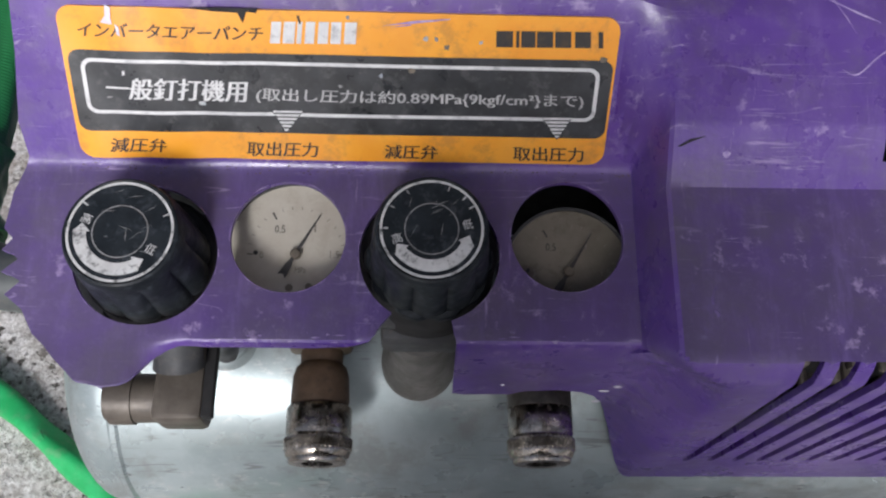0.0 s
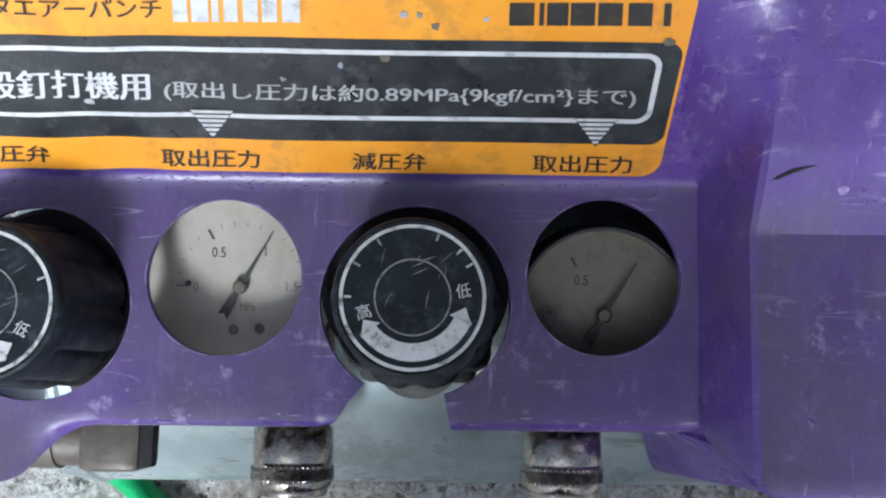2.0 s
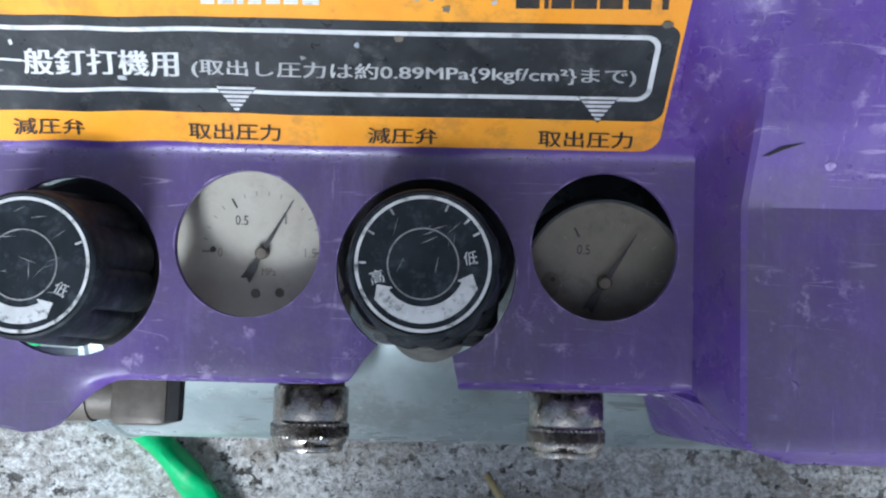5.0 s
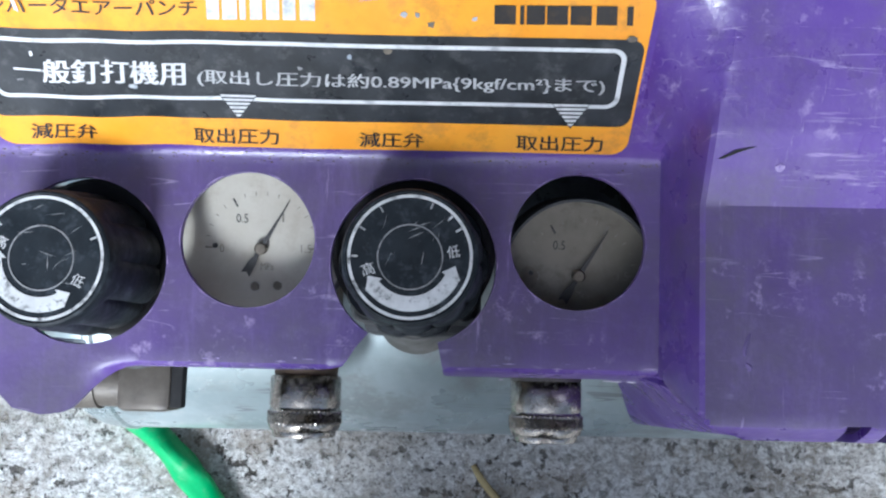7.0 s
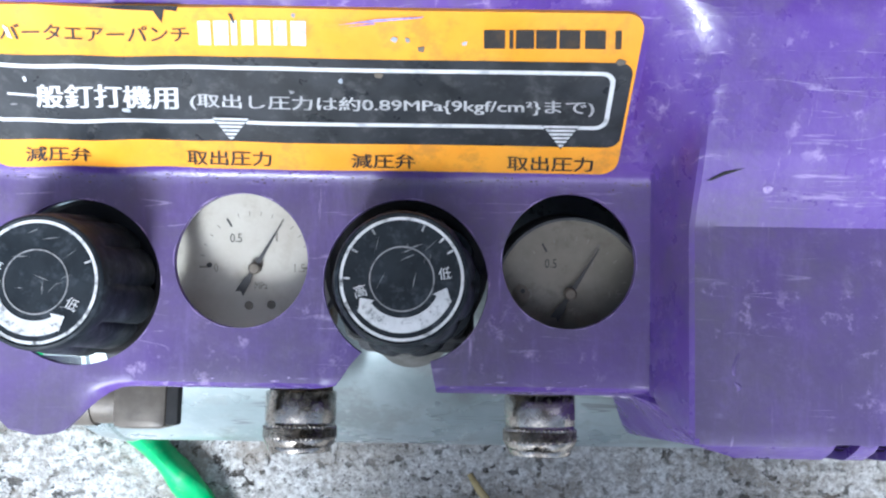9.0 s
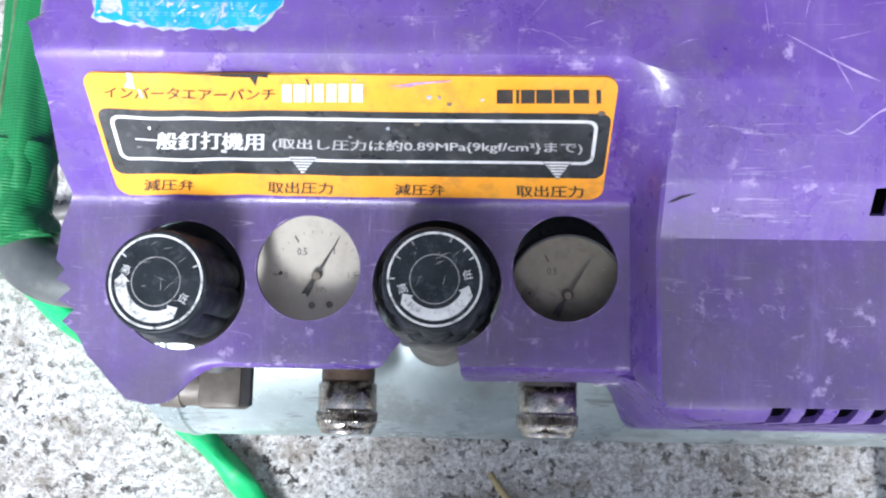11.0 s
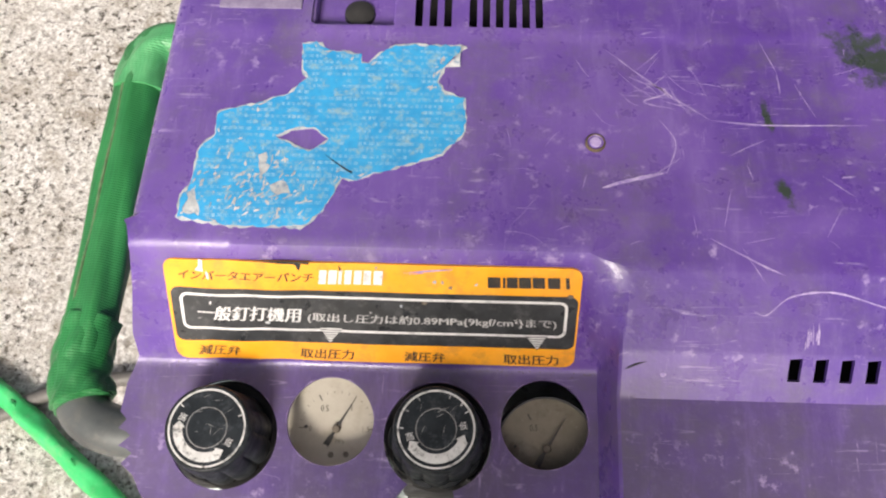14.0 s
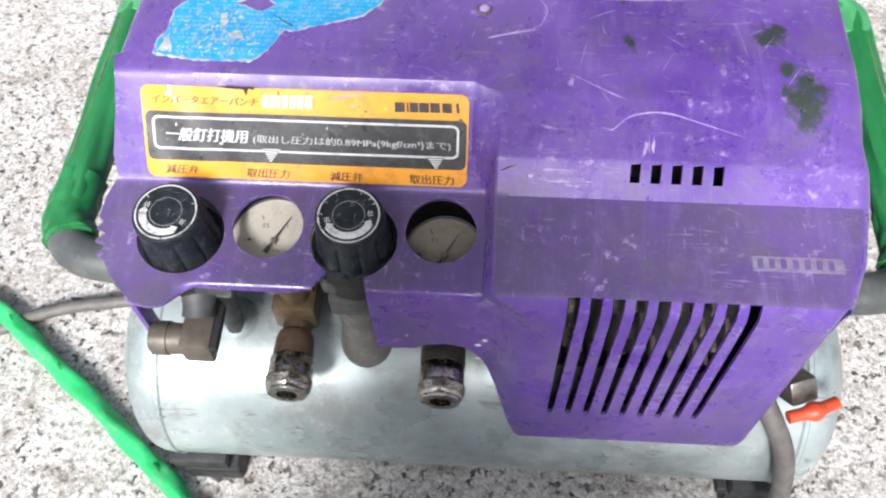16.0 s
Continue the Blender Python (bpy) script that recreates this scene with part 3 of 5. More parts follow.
def inner_walls():
    """Side and back walls, and near-black blocks that put shade behind the openings."""
    bm = bmesh.new()
    box(bm, -0.1365, 0.155, 0.235, 0.003, 0.27, 0.19, 0.001)
    box(bm, 0.2870, 0.120, 0.235, 0.003, 0.30, 0.19, 0.001)
    box(bm, 0.0755, 0.291, 0.235, 0.42, 0.003, 0.19, 0.001)
    part("side_wall", bm, PURPLE, housing)
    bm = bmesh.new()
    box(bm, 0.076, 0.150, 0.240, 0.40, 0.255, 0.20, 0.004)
    part("dark_fill_core", bm, INSIDE, compressor)
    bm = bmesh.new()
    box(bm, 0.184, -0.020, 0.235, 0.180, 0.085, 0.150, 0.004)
    part("dark_fill_slots", bm, INSIDE, compressor)
    # Added plate that keeps the pale tank from showing through the slots.
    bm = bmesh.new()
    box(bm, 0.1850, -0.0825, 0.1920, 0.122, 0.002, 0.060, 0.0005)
    part("dark_fill_plate", bm, INSIDE, compressor)
    for i in range(9):
        for k in range(5):
            bm = bmesh.new()
            box(bm, 0.134 + 0.0125 * i + 0.0035 * math.sin(2.1 * i + k), -0.068, 0.205 + 0.026 * k + 0.005 * math.sin(i * 3.3 + k), 0.004, 0.012, 0.007 + 0.004 * math.sin(i + 2.7 * k), 0.0015)
            part("cooling_fin", bm, FIN, compressor)


inner_walls()


def tray():
    bm = bmesh.new()
    x0, x1, y0, y1 = -0.0675, -0.0245, 0.1565, 0.194
    box(bm, (x0 + x1) / 2, (y0 + y1) / 2, 0.3555, x1 - x0, y1 - y0, 0.002, 0.0005)
    for cx, cy, sx, sy_ in ((x0, (y0 + y1) / 2, 0.002, y1 - y0), (x1, (y0 + y1) / 2, 0.002, y1 - y0), ((x0 + x1) / 2, y0, x1 - x0, 0.002), ((x0 + x1) / 2, y1, x1 - x0, 0.002)):
        box(bm, cx, cy, 0.3600, sx, sy_, 0.009, 0.0005)
    tray_ob = part("switch_recess", bm, PURPLE, housing)
    bm = bmesh.new()
    lathe(bm, [(0, 0.3605), (0.006, 0.3600), (0.0078, 0.3590), (0.0082, 0.3565)], Matrix.Translation((-0.0445, 0.169, 0)), 32)
    part("push_button", bm, INSIDE, compressor)
    bm = bmesh.new()
    box(bm, -0.095, 0.176, 0.3674, 0.043, 0.024, 0.0012, 0.0004)
    part("name_plate", bm, PLATE, housing, "blank worn silver plate")


tray()


def boss():
    m = Matrix.Translation((0.0755, 0.0880, 0.3660))
    bm = bmesh.new()
    lathe(bm, [(0.0046, -0.001), (0.0046, 0.0012), (0.0040, 0.0016), (0.0034, 0.0012), (0.0030, 0.0013), (0, 0.0014)], m, 32)
    part("moulded_boss", bm, PURPLE, housing)
    bm = bmesh.new()
    lathe(bm, [(0.0028, 0.0013), (0.0026, 0.0019), (0, 0.0021)], m, 24)
    part("screw_cap", bm, SCRATCH, housing, "pale scuffed screw cap")
    bm = bmesh.new()
    lathe(bm, [(0.0038, 0.0016), (0.0043, 0.0018), (0.0049, 0.0012), (0.0050, -0.001)], m, 32)
    part("groove", bm, CRUMB, housing, "dark brown ring round the cap")


boss()


def on_top(x, y, up=0.0003):
    """A place on the cover's upper face."""
    lo, hi = 0.0, 0.34
    for _ in range(30):
        mid = (lo + hi) / 2
        if section(x, mid)[0] > y:
            lo = mid
        else:
            hi = mid
    return Vector((x, y, section(x, lo)[1] + up))


def scratches():
    rng = random.Random(4)
    lines = [((0.146, 0.0085), (0.152, 0.0072), (0.163, 0.0150), (0.182, 0.0172), (0.204, 0.0118), (0.228, 0.0050)),
             ((0.078, 0.064), (0.090, 0.068), (0.109, 0.073)), ((0.109, 0.073), (0.114, 0.089), (0.107, 0.102)),
             ((0.082, 0.143), (0.108, 0.120), (0.132, 0.102)), ((0.132, 0.102), (0.159, 0.100), (0.207, 0.101)),
             ((0.095, 0.125), (0.112, 0.118), (0.100, 0.112), (0.115, 0.108)), ((0.190, 0.072), (0.197, 0.073)), ((0.127, 0.040), (0.150, 0.028), (0.160, 0.024))]
    for _ in range(16):
        x, y, a, l = rng.gauss(0.105, 0.016), rng.gauss(0.118, 0.008), rng.gauss(-0.3, 0.5), rng.uniform(0.010, 0.024)
        lines.append(((x, y), (x + l * 0.5 * math.cos(a), y + l * 0.5 * math.sin(a) + rng.uniform(-.004, .004)), (x + l * math.cos(a), y + l * math.sin(a))))
    for _ in range(46):
        x, y, a, l = rng.uniform(0.0, 0.27), rng.uniform(0.035, 0.15), rng.uniform(0, 6.3), rng.uniform(0.004, 0.022)
        if x < 0.02 and y > 0.03:
            continue
        lines.append(((x, y), (x + l * 0.5 * math.cos(a), y + l * 0.5 * math.sin(a) + rng.uniform(-.001, .001)), (x + l * math.cos(a), y + l * math.sin(a))))
    bm = bmesh.new()
    lay_poly(bm, [(0.0885, -0.0165), (0.0930, -0.0142), (0.0990, -0.0132), (0.0935, -0.0150), (0.0900, -0.0164)], lambda u, v: on_top(u, v, 0.0004))
    part("crack", bm, INSIDE, housing, smooth=0)
    bm = bmesh.new()
    lay_poly(bm, [(0.1062 + 0.0014 * math.cos(t) * (1 + 0.2 * math.sin(3 * t)), -0.0185 + 0.0010 * math.sin(t)) for t in np.linspace(0, 5.9, 12)], lambda u, v: on_top(u, v, 0.0004))
    part("paint_fleck", bm, SCRATCH, housing, smooth=0)
    for k, pts in enumerate(lines):
        bm = bmesh.new()
        path = [p for p in curve_points([(x, y, 0) for x, y in pts], 8)]
        w = (0.0010 if k == 1 else 0.00032) if k < 8 else rng.uniform(0.00007, 0.00018)
        rows = []
        for i, p in enumerate(path):
            d = (path[min(i + 1, len(path) - 1)] - path[max(i - 1, 0)]).normalized()
            q = Vector((-d.y, d.x, 0)) * w * (0.25 + math.sin(math.pi * i / (len(path) - 1))) * rng.uniform(0.6, 1.2)
            rows.append((bm.verts.new(on_top(p.x + q.x, p.y + q.y, 0.00025)), bm.verts.new(on_top(p.x - q.x, p.y - q.y, 0.00025))))
        for a, b in zip(rows, rows[1:]):
            bm.faces.new((a[0], a[1], b[1], b[0]))
        part("scratch", bm, SCRATCH, housing)


scratches()

# ---------- the orange label ----------
TOP, BOT = Vector((0, 0.0273, 0.3570)), Vector((0, -0.0066, 0.3117))
OUT = Vector((0, -(TOP.z - BOT.z), TOP.y - BOT.y)).normalized()


def wrinkle(x, f):
    return 0.00035 * math.sin(70 * x + 3 * f + 0.6) * (1 / (1 + math.exp(60 * (x + 0.03))) + 0.25) + 0.00035 * math.sin(210 * x - 5 * f) * max(0.0, min(1.0, (-0.02 - x) * 15))


def label_place(layer):
    """Lays (x, f) on the label, f from 0 at its upper edge to 1 at its lower edge."""
    return lambda x, f: Vector((x, 0, 0)) + TOP + (BOT - TOP) * f + OUT * (0.0019 + 0.00013 * layer + wrinkle(x, f))


def print_grid():
    """The map from the label's printed grid, drawn slightly askew, to (x, f) on its film."""
    rows = []
    for (px, py), (x, f) in zip(((130, 106.8), (1104, 115.2), (1067.5, 336.2), (209, 327.9)), ((-0.1276, 0), (0.0691, 0), (0.0691, 1), (-0.1276, 1))):
        rows += [[px, py, 1, 0, 0, 0, -px * x, -py * x, x], [0, 0, 0, px, py, 1, -px * f, -py * f, f]]
    rows = np.array(rows)
    return np.append(np.linalg.solve(rows[:, :8], rows[:, 8]), 1).reshape(3, 3)


GRID = print_grid()


def printed(px, py):
    a, b, c = GRID @ (px, py, 1)
    return a / c, b / c


def label():
    def film(x0, f0, x1, f1, r, layer, thick):
        lp = label_place(layer)
        k = 0.059
        rect = [(x, v / k) for x, v in round_rect(x0, f0 * k, x1, f1 * k, r)]
        outline = [(x, f * k) for x, f in rect]
        return cut_sheet(outline, [], 0.003, lambda u, v, d: lp(u, v / k) - OUT * d, thick)

    sticker = part("label", film(-0.1276, 0, 0.0691, 1, 0.0055, 0, 0.0016), ORANGE, compressor, "orange and black printed label with white Japanese writing")
    (bx0, bf0), (bx1, bf1) = printed(161, 173), printed(1070, 298)
    part("black_field", film(bx0, bf0, bx1, bf1, 0.004, 1, 0.0001), BLACK_FILM, sticker)
    # white frame
    k = 0.059
    (x0, f0), (x1, f1) = printed(184, 185), printed(1053.5, 273)
    lp = label_place(2.2)

    def frame_line(inset):
        out = []
        for x, v in round_rect(x0 + inset, f0 * k + inset, x1 - inset, f1 * k - inset, 0.0040 - inset * 0.8, 6):
            out.append((x, v))
        dense = []
        for a, b in zip(out, out[1:] + out[:1]):
            n = 60 if math.dist(a, b) > 0.05 else 1
            dense += [(a[0] + (b[0] - a[0]) * i / n, a[1] + (b[1] - a[1]) * i / n) for i in range(n)]
        return dense

    bm = bmesh.new()
    lay_strip(bm, frame_line(0), frame_line(0.0014), lambda x, v: lp(x, v / k))
    part("white_frame", bm, WHITE_INK, sticker)
    # writing
    lp3 = label_place(2.6)
    lp4 = label_place(3.4)

    def line_of(body, px0, px1, y0, y1, ink, bold=0.00018, lean=0.0):
        """Writing from px0 to px1 between the rows y0 and y1 at its left end, lean rows lower at its right end."""
        put = lambda u, v: lp3(*printed(px0 + (px1 - px0) * u, y1 + (y0 - y1) * v + lean * u))
        bm = bmesh.new()
        lay_letters(bm, body, 0, 1, 0, 1, put, bold / 0.206e-3 / (px1 - px0))
        part("lettering", bm, ink, sticker, smooth=0)

    line_of("一般釘打機用", 236, 466, 212, 244, WHITE_INK, 0.00050, 4)
    line_of("(取出し圧力は約0.89MPa{9kgf/cm²}まで)", 483, 1035, 227, 249, DULL_INK, 0.00022, 5.5)
    for a, b, y in ((254, 343, 300), (702, 789, 308)):
        line_of("減圧弁", a, b, y, y + 20, BLACK_INK, 0.0002, 1)
    for a, b, y in ((475, 591, 305), (917, 1035, 310)):
        line_of("取出圧力", a, b, y, y + 20.5, BLACK_INK, 0.0002, 1)
    line_of("インバータエアーパンチ", 176, 486, 132, 153, BLACK_INK, 0.00018, 3)
    # plain bars for the maker's mark and the model
    mark = ((0, .155), (.185, .215), (.232, .365), (.378, .53), (.548, .70), (.735, .885), (.955, 1))
    model = ((0, .115), (.145, .28), (.305, .36), (.40, .51), (.55, .67), (.70, .82), (.86, 1))
    for px0, px1, y0, y1, spans, ink in ((884, 1070, 137, 162, mark, BLACK_INK), (499, 644, 127, 160, model, WHITE_INK)):
        for a, b in spans:
            u0, u1 = px0 + (px1 - px0) * a, px0 + (px1 - px0) * b
            bm = bmesh.new()
            lay_poly(bm, [printed(u0, y0), printed(u1, y0), printed(u1, y1), printed(u0, y1)], lp3)
            part("mark_bar", bm, ink, sticker, smooth=0)
    # striped pointers
    for cx, y in ((537, 260), (990, 267)):
        bm = bmesh.new()
        lay_poly(bm, [printed(cx - 28, y - 2), printed(cx + 28, y - 2), printed(cx, y + 33)], lp3)
        part("pointer_field", bm, BLACK_FILM, sticker, smooth=0)
        bm = bmesh.new()
        for i in range(6):
            ya, yb = 5.2 * i, 5.2 * i + 3.2
            ha, hb = 25 * (1 - ya / 32), 25 * (1 - yb / 32)
            lay_poly(bm, [printed(cx - ha, y + ya), printed(cx + ha, y + ya), printed(cx + hb, y + yb), printed(cx - hb, y + yb)], lp4)
        part("pointer_stripes", bm, WHITE_INK, sticker, smooth=0)
    # the torn upper edge, scraped streaks and peeled flecks
    for pts, mat in (([(352, 107), (400, 106), (474, 107), (472, 114), (455, 112), (451, 130), (440, 114), (400, 112)], INSIDE),
                     ([(688, 131), (740, 123), (805, 119), (800, 121), (742, 127)], SCRATCH), ([(700, 134), (735, 128), (738, 130)], SCRATCH), ([(540, 117), (545, 118), (549, 131), (546, 130)], BLACK_INK),
                     ([(216, 104), (226, 108), (229, 124), (233, 134), (222, 133), (213, 131), (219, 121)], WHITE_PAINT), ([(237, 133), (244, 138), (249, 152), (243, 149)], WHITE_PAINT),
                     ([(258, 204), (262, 202), (264, 208), (260, 210)], WHITE_INK), ([(238, 241), (248, 240), (247, 243), (239, 243)], GREY_INK)):
        bm = bmesh.new()
        lay_poly(bm, [printed(*p) for p in pts], lp4)
        part("chip", bm, mat, sticker, smooth=0)
    # chips through the film
    rng = random.Random(9)
    chips = [(*printed(px, py), r) for px, py, r in ((763, 150, 0.0012), (781, 150, 0.0010), (799, 163, 0.0014), (858, 155, 0.0010), (628, 119, 0.0008), (741, 198, 0.0014), (690, 207, 0.0009), (622, 223, 0.0009), (1070, 180, 0.0016), (395, 250, 0.0014))]
    for i, (x, f, r) in enumerate(chips):
        bm = bmesh.new()
        lay_poly(bm, [(x + r * rng.uniform(.5, 1.2) * math.cos(a), f + r / k * rng.uniform(.5, 1.2) * math.sin(a)) for a in np.linspace(0, 5.6, 8)], lp4)
        part("chip", bm, (PAPER, GREY_INK, HUB)[i % 3], sticker, smooth=0)


label()

# ---------- the torn blue sticker ----------
TORN = [(-0.071, 0.142), (-0.064, 0.144), (-0.058, 0.139), (-0.041, 0.137), (-0.040, 0.132), (-0.036, 0.131), (-0.032, 0.136), (-0.024, 0.143), (0.012, 0.143), (0.001, 0.130), (-0.001, 0.121),
        (0.003, 0.114), (0.012, 0.112), (0.013, 0.093), (0.002, 0.080), (-0.017, 0.073), (-0.030, 0.069), (-0.038, 0.065), (-0.045, 0.066), (-0.053, 0.049), (-0.060, 0.041), (-0.090, 0.040),
        (-0.121, 0.044), (-0.120, 0.055), (-0.116, 0.064), (-0.115, 0.081), (-0.108, 0.089), (-0.109, 0.101), (-0.090, 0.106), (-0.075, 0.112), (-0.067, 0.122), (-0.070, 0.132)]
EYE_HOLE = [(-0.079, 0.088), (-0.069, 0.0925), (-0.061, 0.093), (-0.053, 0.087), (-0.062, 0.080)]


def ragged(poly, amount, seed, grow=0.0):
    """The outline with small torn teeth, grown outwards by grow."""
    rng = random.Random(seed)
    cx, cy = sum(p[0] for p in poly) / len(poly), sum(p[1] for p in poly) / len(poly)
    out = []
    for a, b in zip(poly, poly[1:] + poly[:1]):
        d = math.dist(a, b)
        k = max(1, int(d / 0.0025))
        nx, ny = (b[1] - a[1]) / d, -(b[0] - a[0]) / d
        for i in range(k):
            t = i / k
            w = rng.uniform(-amount, amount) + grow * rng.uniform(0.0, 1.4)
            out.append((a[0] + (b[0] - a[0]) * t + nx * w, a[1] + (b[1] - a[1]) * t + ny * w))
    return out


def torn_sticker():
    flat = lambda up: (lambda x, y, d: on_top(x, y, up - d))
    back = part("blue_sticker", cut_sheet(ragged(TORN, 0.0005, 3, -0.0010), [ragged(EYE_HOLE, 0.0004, 5, 0.0004)], 0.006, flat(0.0005), 0.0004), PAPER, compressor, "torn blue warning sticker with faded white print", smooth=0)
    wounds = [ragged([(-0.086, 0.077), (-0.083, 0.079), (-0.080, 0.070), (-0.083, 0.066)], 0.0009, 8), ragged([(-0.079, 0.061), (-0.071, 0.064), (-0.069, 0.058), (-0.075, 0.0555)], 0.0010, 9),
              ragged([(-0.118, 0.046), (-0.110, 0.0445), (-0.112, 0.053), (-0.114, 0.061), (-0.117, 0.056)], 0.001, 12)]
    blue = [(x, y) for x, y in TORN]
    part("blue_face", cut_sheet(ragged(blue, 0.0008, 21, 0.0002), [ragged(EYE_HOLE, 0.0004, 6, -0.0008)] + wounds, 0.006, flat(0.0007), 0.00015), BLUE, back, smooth=0)
    bm = bmesh.new()
    rows = []
    for i in range(7):
        t = i / 6
        rows.append([bm.verts.new(on_top(0.0125 - 0.011 * t * (1 - u) - 0.003 * u, 0.1425 - 0.013 * t, 0.0010 + 0.0028 * u * math.sin(2.6 * t + 0.3))) for u in (0, 0.5, 1)])
    for p, q in zip(rows, rows[1:]):
        for k in range(2):
            bm.faces.new((p[k], p[k + 1], q[k + 1], q[k]))
    part("curled_corner", bm, PAPER, back, smooth=60)
    bm = bmesh.new()
    lay_poly(bm, [(-0.0550, 0.0790), (-0.0480, 0.0740), (-0.0430, 0.0705), (-0.0400, 0.0690), (-0.0405, 0.0682), (-0.0440, 0.0702), (-0.0500, 0.0748)], lambda u, v: on_top(u, v, 0.0010))
    part("tear", bm, INSIDE, back, smooth=0)
    rng = random.Random(31)
    bm = bmesh.new()
    for row in range(27):
        y = 0.1395 - 0.0036 * row
        x = -0.118
        while x < 0.010:
            w = rng.uniform(0.0012, 0.0030)
            px, py = np.array([x, x + w, x + w, x]), np.array([y, y, y - 0.0021, y - 0.0021])
            ok = inside(px, py, TORN).all() and not inside(px, py, EYE_HOLE).any() and not any(inside(px, py, v).any() for v in wounds)
            if ok and rng.random() > 0.16:
                h = rng.uniform(0.0012, 0.0021)
                for yy in (y, y - 0.0010):
                    lay_poly(bm, [(x, yy), (x + w, yy), (x + w, yy - 0.0005 * h / 0.0016), (x, yy - 0.0005 * h / 0.0016)], lambda u, v: on_top(u, v, 0.0009))
                lay_poly(bm, [(x + w * .4, y), (x + w * .4 + 0.0005, y), (x + w * .4 + 0.0005, y - h), (x + w * .4, y - h)], lambda u, v: on_top(u, v, 0.00096))
            x += w + rng.uniform(0.0004, 0.0010) + (0.004 if rng.random() < 0.05 else 0)
    tagged(part("print", bm, PALE_PRINT, back, smooth=0), kind="stuff")
    # rubbed patches where the print's ink has gone, most of them near the lower corner
    bm = bmesh.new()
    for k in range(240):
        if k < 130:
            cx, cy = rng.gauss(-0.084, 0.016), rng.gauss(0.061, 0.011)
        else:
            e = rng.choice(TORN)
            cx, cy = e[0] + rng.uniform(-0.004, 0.004), e[1] + rng.uniform(-0.004, 0.004)
        w, h, turn = rng.uniform(0.0004, 0.0026), rng.uniform(0.0002, 0.0008), rng.gauss(0.9, 0.5)
        px = np.array([cx + (w * math.cos(t) * math.cos(turn) - h * math.sin(t) * math.sin(turn)) * rng.uniform(0.6, 1.3) for t in np.linspace(0, 5.6, 9)])
        py = np.array([cy + (w * math.cos(t) * math.sin(turn) + h * math.sin(t) * math.cos(turn)) * rng.uniform(0.6, 1.3) for t in np.linspace(0, 5.6, 9)])
        if inside(px, py, TORN).all() and not inside(px, py, EYE_HOLE).any():
            lay_poly(bm, list(zip(px.tolist(), py.tolist())), lambda u, v: on_top(u, v, 0.00104 + 0.000001 * k))
    tagged(part("rubbed_patch", bm, PAPER, back, smooth=0), kind="stuff")


torn_sticker()


def serial_plate():
    def at(x, s, up):
        return Vector((x, *section(x, s))) + Vector((0, -0.08 * up, up))
    bm = bmesh.new()
    c = [(0.2285, sy(-0.0640) - 0.011), (0.2780, sy(-0.0640) - 0.011), (0.2780, sy(-0.0700) - 0.010), (0.2285, sy(-0.0700) - 0.010)]
    plate = cut_sheet(c, [], 0.004, lambda u, v, d: at(u, v, 0.0006 - d), 0.0006)
    bm.free()
    p = part("serial_plate", plate, PLATE, housing, "small raised serial plate with plain bars", smooth=0)
    for i in range(7):
        bm = bmesh.new()
        x = 0.2310 + 0.0064 * i
        lay_poly(bm, [(x, c[0][1] + 0.0012), (x + 0.0032, c[0][1] + 0.0012), (x + 0.0032, c[2][1] - 0.0012), (x, c[2][1] - 0.0012)], lambda u, v: at(u, v, 0.0009))
        part("serial_bar", bm, PURPLE, p, smooth=0)


serial_plate()


def flecks():
    for x, z, r in ((0.0845, 0.2475, 0.0016), (0.0800, 0.2400, 0.0016), (0.0805, 0.2200, 0.0015), (0.0350, 0.2500, 0.0007)):
        bm = bmesh.new()
        lathe(bm, [(r, 0), (r * 0.7, 0.0004), (0, 0.0005)], Matrix.Translation((x, -0.0790, z)) @ pose(0, 0, 0, 90) @ Matrix.Diagonal((1.5, 0.8, 1, 1)), 10)
        part("paint_fleck", bm, WHITE_PAINT, housing)


flecks()


